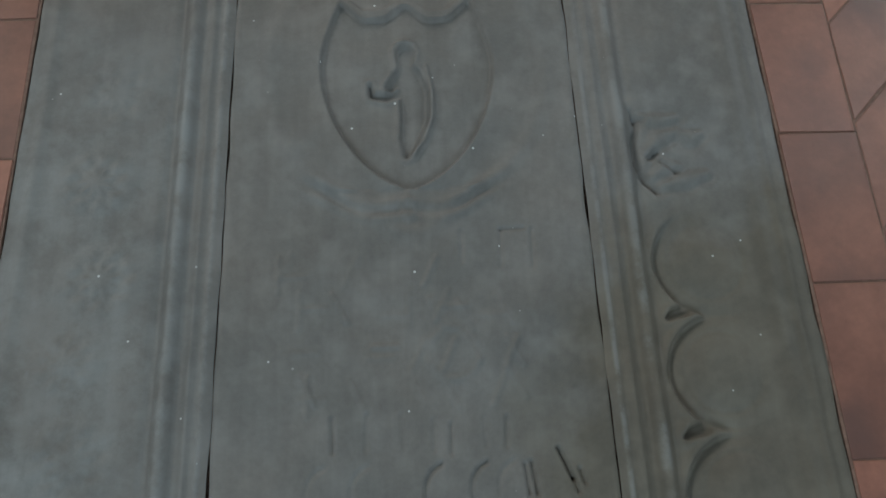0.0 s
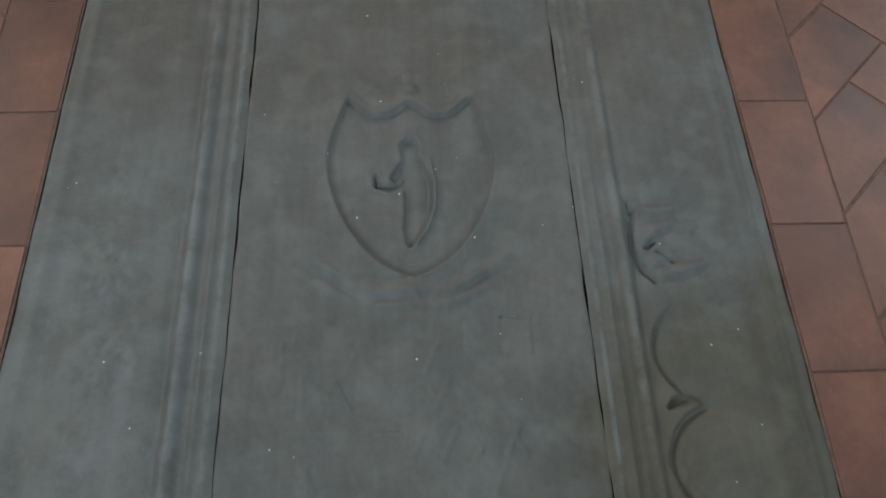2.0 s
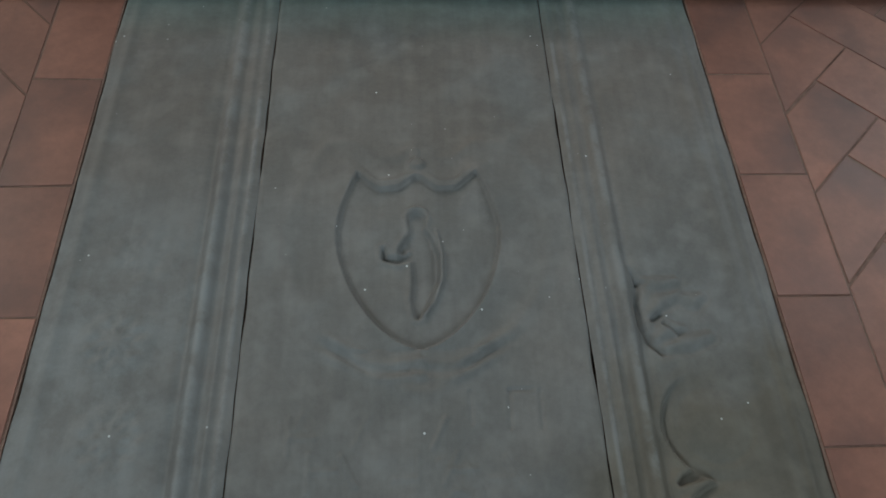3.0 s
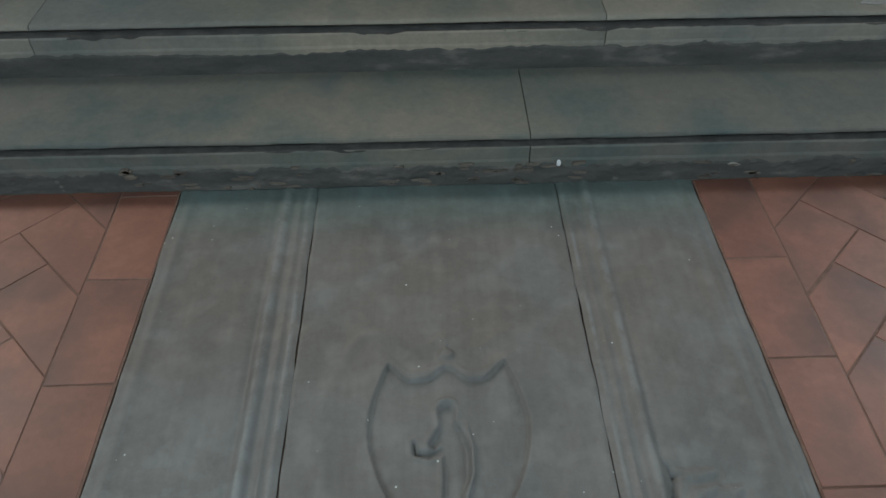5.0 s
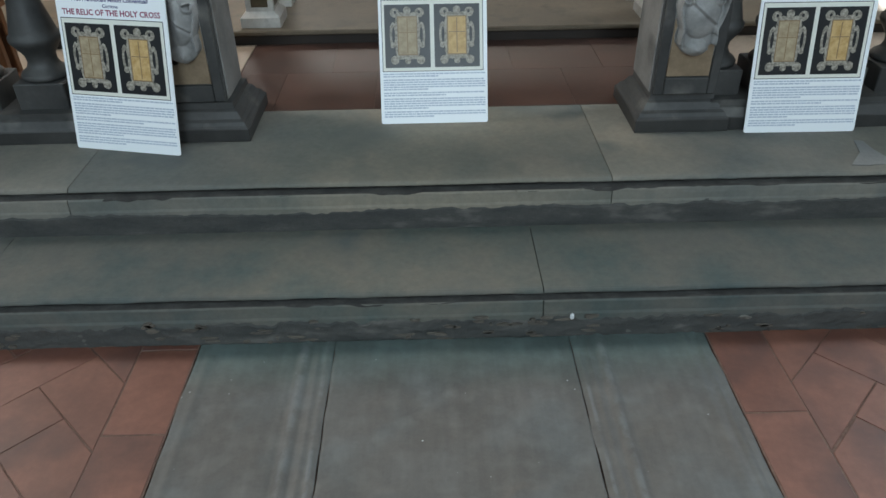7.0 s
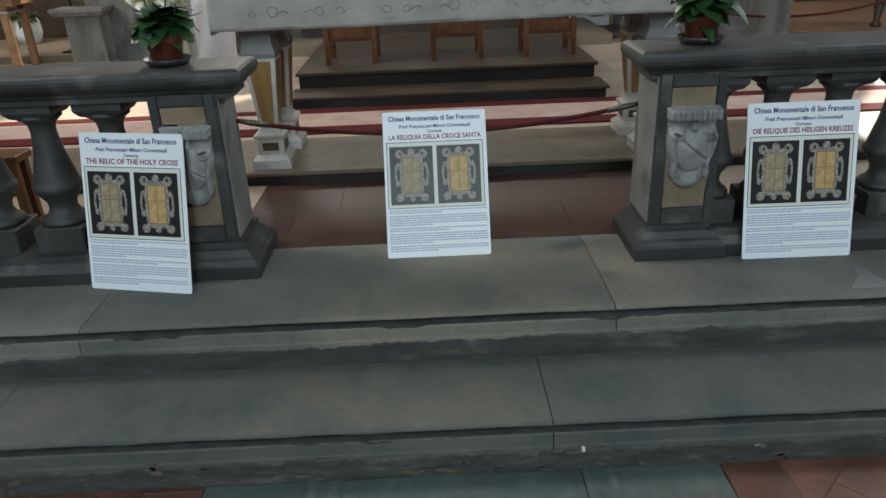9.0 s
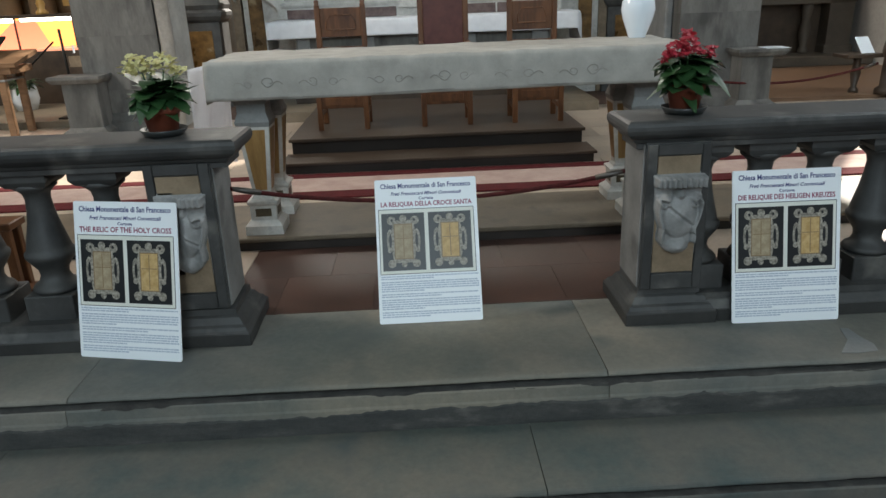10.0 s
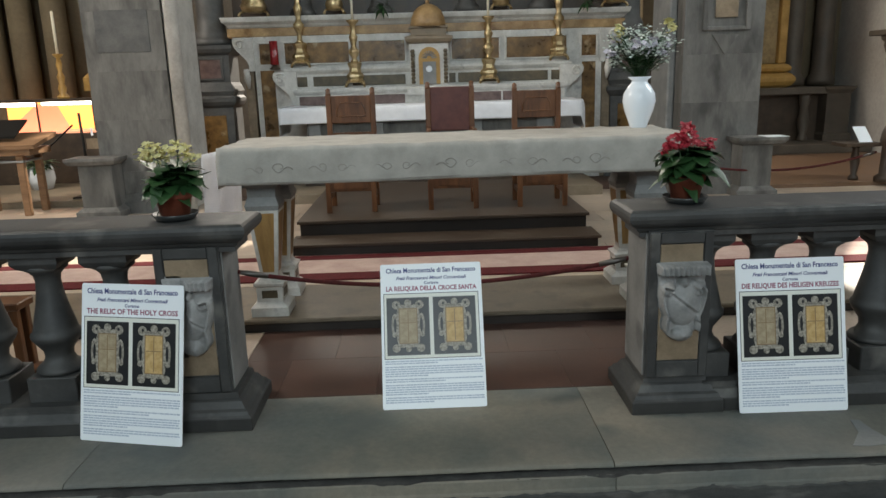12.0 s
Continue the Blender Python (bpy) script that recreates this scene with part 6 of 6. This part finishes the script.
# low wooden bench leg group just behind the western rail
kn = thing("kneeler", pose(-1.93, 3.28, 0.341), "brown wooden kneeler standing behind the balustrade", "kneeler")
part("rail", box(-0.60, 0.10, -0.05, 0.09, 0.335, 0.37, 0.005), CHAIR_WOOD, kn)
for x in (-0.54, 0.04):
    for y in (-0.03, 0.05):
        part("leg", box(x, x + 0.04, y, y + 0.035, 0, 0.335, 0.004), CHAIR_WOOD, kn)
part("foot", box(0.02, 0.18, -0.04, 0.08, 0, 0.05, 0.004), CHAIR_WOOD, kn)

# ---------------------------------------------------------------- eastern chapel
structure("chapel_back_east", box(3.3, 7.0, 11.2, 11.4, 0.4, 8.9), CHAPEL_WALL, "ochre chapel back wall")
structure("chapel_side_east", wall_with_openings(8.6, 11.2, 0.4, 8.9, [(8.7, 10.3, 2.6, 7.0)], lambda bm, a, b, c, d: box_into(bm, 6.28, 6.5, a, b, c, d)), GREY_PLASTER, "pale plaster chapel side wall")
ch = thing("chapel_altar", pose(5.0, 10.6, 0.451), "stone chapel altar with gilt altarpiece and dark opening", "altar")
part("altar_step", box(-0.9, 1.25, -0.55, 0.6, 0.0, 0.13, 0.006), CHAPEL_STONE, ch)
# solid dark block put in for the shade of an open recess
part("recess", box(-0.7, 0.78, 0.10, 0.5, 0.13, 0.80), DARK_WOOD, ch, "dark block for the shaded recess under the altar top")
part("mensa", box(-0.8, 0.80, -0.12, 0.6, 0.80, 0.90, 0.01), CHAPEL_STONE, ch)
part("leg", lathe([(0.07, 0.13), (0.07, 0.18), (0.045, 0.22), (0.085, 0.40), (0.05, 0.60), (0.075, 0.72), (0.075, 0.80)], 14, (0.52, -0.02, 0)), CHAPEL_STONE, ch)
part("pedestal", molded([(0.03, 0.13), (0.03, 0.22), (0, 0.25), (0, 0.80), (0.04, 0.86), (0.05, 0.90)], 0.80, 1.15, -0.10, 0.5), CHAPEL_STONE, ch)
part("gilt_moulding", molded([(0.0, 0.90), (0.05, 0.93), (0.09, 0.99), (0.09, 1.04), (0.05, 1.09), (0.01, 1.11)], -0.75, 0.30, 0.12, 0.5), GILT_WOOD, ch)
part("gilt_moulding", molded([(0.0, 1.115), (0.04, 1.14), (0.05, 1.18), (0.02, 1.22), (-0.02, 1.24)], -0.75, 0.30, 0.14, 0.5), GILT_WOOD, ch)
part("painting", box(-0.70, 0.20, 0.30, 0.36, 1.245, 3.6), PAINTING, ch, "dim brown painting")
part("gilt_frame", box(0.201, 0.32, 0.22, 0.38, 1.245, 3.6, 0.01), GILT_WOOD, ch)
for x in (0.50, 0.96):
    part("half_column", lathe([(0.2, 0.92), (0.2, 1.0), (0.15, 1.08), (0.14, 1.2), (0.13, 5.0)], 20, (x, 0.42, 0)), CHAPEL_STONE, ch)
cb = thing("wall_corbel", pose(6.1, 9.6, 1.55), "carved stone corbel on the chapel side wall", "corbel")
part("corbel_body", lathe([(0.02, -0.10), (0.05, -0.06), (0.07, 0.0), (0.10, 0.04), (0.12, 0.16), (0.10, 0.20), (0.13, 0.24), (0.16, 0.33), (0.15, 0.37), (0.19, 0.40), (0.20, 0.45)], 16, (0.06, 0, 0)), CHAPEL_STONE, cb)
part("corbel_back", box(0.08, 0.178, -0.10, 0.10, -0.05, 0.45, 0.01), CHAPEL_STONE, cb)
part("corbel_top", box(-0.18, 0.178, -0.26, 0.26, 0.45, 0.52, 0.01), CHAPEL_STONE, cb)
pd = thing("prie_dieu", pose(4.55, 7.62, 0.451), "small dark wooden reading stand with a white leaflet", "reading stand")
part("top", box(-0.19, 0.19, -0.14, 0.14, 0.36, 0.40, 0.006), DARK_WOOD, pd)
part("post", lathe([(0.05, 0.0), (0.05, 0.03), (0.028, 0.06), (0.05, 0.2), (0.03, 0.32), (0.05, 0.36)], 14), DARK_WOOD, pd)
lf = tagged(new("leaflet", to_mesh("leaflet", prism([(-0.10, 0.0), (0.06, 0.15), (0.063, 0.147), (-0.097, -0.003)], -0.08, 0.06), PAPER)), "white leaflet propped on the reading stand", "leaflet")
lf.location = (4.60, 7.62, 0.8575)
bp = thing("bench_end", pose(4.78, 7.45, 0.451), "dark carved wooden bench end", "bench")
part("panel", lathe([(0.10, 0), (0.10, 0.05), (0.06, 0.08), (0.055, 0.36), (0.08, 0.42), (0.07, 0.50), (0.05, 0.56), (0.02, 0.60)], 16), DARK_WOOD, bp)


# ---------------------------------------------------------------- paving, tile by tile
def tile_piece(parent, corners, z, material, name="tile", thick=0.03, clips=()):
    """One tile from its corners, cut by planes (point, normal: kept on the normal's side)."""
    bm = bmesh.new()
    j = 0.0 if material == TILE_DARK else 0.0022
    f = bm.faces.new([bm.verts.new((x + rng.uniform(-j, j), y + rng.uniform(-j, j), z)) for x, y in corners])
    for co, no in clips:
        bmesh.ops.bisect_plane(bm, geom=bm.verts[:] + bm.edges[:] + bm.faces[:], plane_co=co, plane_no=no, clear_inner=True)
    if not bm.faces or sum(f.calc_area() for f in bm.faces) < 0.0008:
        bm.free()
        return
    centre = sum((v.co for v in bm.verts), Vector()) / len(bm.verts)
    bmesh.ops.recalc_face_normals(bm, faces=bm.faces)
    if bm.faces[:][0].normal.z < 0:
        bmesh.ops.reverse_faces(bm, faces=bm.faces)
    ex = bmesh.ops.extrude_face_region(bm, geom=bm.faces[:])
    topv = [v for v in ex["geom"] if isinstance(v, bmesh.types.BMVert)]
    for v in bm.verts:
        if v not in topv:
            v.co.z -= thick
    topf = [f for f in bm.faces if f.normal.z > 0.9 and all(v in topv for v in f.verts)]
    edges = list({e for f in topf for e in f.edges})
    bmesh.ops.bevel(bm, geom=edges, offset=0.0012 if material != TILE_DARK else 0.0004, segments=1, affect="EDGES")
    wobble = 0.0004 if material == TILE_DARK else 0.003
    bm.transform(Matrix.Translation(-centre))
    bm.transform(Matrix.Rotation(rng.uniform(-wobble, wobble), 4, "X") @ Matrix.Rotation(rng.uniform(-wobble, wobble), 4, "Y"))
    o = part(name, bm, material, parent)
    o.location = centre + Vector((0, 0, rng.uniform(-0.35, 0.35) * wobble))


rng = random.Random(77)
paving = tagged(new("floor"), "worn red terracotta floor tiles round the tomb slab", kind="structure")
g = 0.0022
for x0, x1, first in ((0.866, 1.045, 0.53), (-0.940, -0.761, 0.505)):
    y = first - 0.345 * 5
    while y < 1.912:
        y1 = min(y + 0.345, 1.912)
        tile_piece(paving, [(x0 + g, y + g), (x1 - g, y + g), (x1 - g, y1 - g), (x0 + g, y1 - g)], 0.0, TERRACOTTA)
        y += 0.345
W = 0.1835
turn = Matrix.Rotation(math.radians(45), 2)
for s, edge_x, ox, oy in ((1, 1.0475, 1.037, 1.41), (-1, -0.9425, -0.937, 1.478)):
    clips = [((edge_x, 0, 0), (s, 0, 0)), ((0, 1.910, 0), (0, -1, 0))]
    for i in range(-16, 17):
        for j in range(-8, 9):
            for a, b, w, l in ((i + 2 * j, i - 2 * j, 2, 1), (i + 2 * j, i - 2 * j + 1, 1, 2)):
                q = [(a * W + g, b * W + g), ((a + w) * W - g, b * W + g), ((a + w) * W - g, (b + l) * W - g), (a * W + g, (b + l) * W - g)]
                q = [turn @ Vector(c) for c in q]
                q = [(c.x * s + ox, c.y + oy) for c in q]
                cx, cy = sum(c[0] for c in q) / 4, sum(c[1] for c in q) / 4
                if s * cx > s * edge_x - 0.25 and abs(cx) < 2.2 and -1.1 < cy < 2.1:
                    tile_piece(paving, q, 0.0, TERRACOTTA, clips=clips)
far = bmesh.new()
for x0, x1, y0, y1 in ((1.95, 7.0, -9.0, 1.91), (-7.0, -1.95, -9.0, 1.91), (-1.95, 1.95, -9.0, -1.09)):
    box_into(far, x0, x1, y0, y1, -0.03, -0.004)
part("outer_paving", far, TERRACOTTA, paving)

g = 0.0007
dark_floor = tagged(new("sanctuary_paving"), "waxed dark red tiles between the altar rails", kind="structure")
for j, (y0, y1) in enumerate(((2.955, 3.375), (3.375, 3.786))):
    x = -3.6 + 0.2 * j
    while x < 3.6:
        tile_piece(dark_floor, [(x + g, y0 + g), (x + 0.42 - g, y0 + g), (x + 0.42 - g, y1 - g), (x + g, y1 - g)], 0.34, TILE_DARK if -1.3 < x < 1.1 else FLOOR_TAN, thick=0.014)
        x += 0.42
side = bmesh.new()
for x0, x1 in ((-7.0, -3.55), (3.55, 7.0)):
    box_into(side, x0, x1, 2.953, 3.79, 0.30, 0.3375)
    box_into(side, x0 * 1.0, x1, 4.43, 7.8, 0.38, 0.4085)
part("side_paving", side, FLOOR_TAN, dark_floor)
tan_floor = tagged(new("presbytery_paving"), "pale tan tiles of the raised sanctuary floor", kind="structure")
for j in range(8):
    y0, y1 = 4.432 + 0.42 * j, 4.432 + 0.42 * (j + 1)
    x = -5.2 + 0.21 * (j % 2)
    while x < 5.2:
        if not (abs(x - 0.1) < 0.75 and y0 > 5.3):
            tile_piece(tan_floor, [(x + g, y0 + g), (x + 0.42 - g, y0 + g), (x + 0.42 - g, y1 - g), (x + g, y1 - g)], 0.411, FLOOR_TAN, thick=0.014)
        x += 0.42
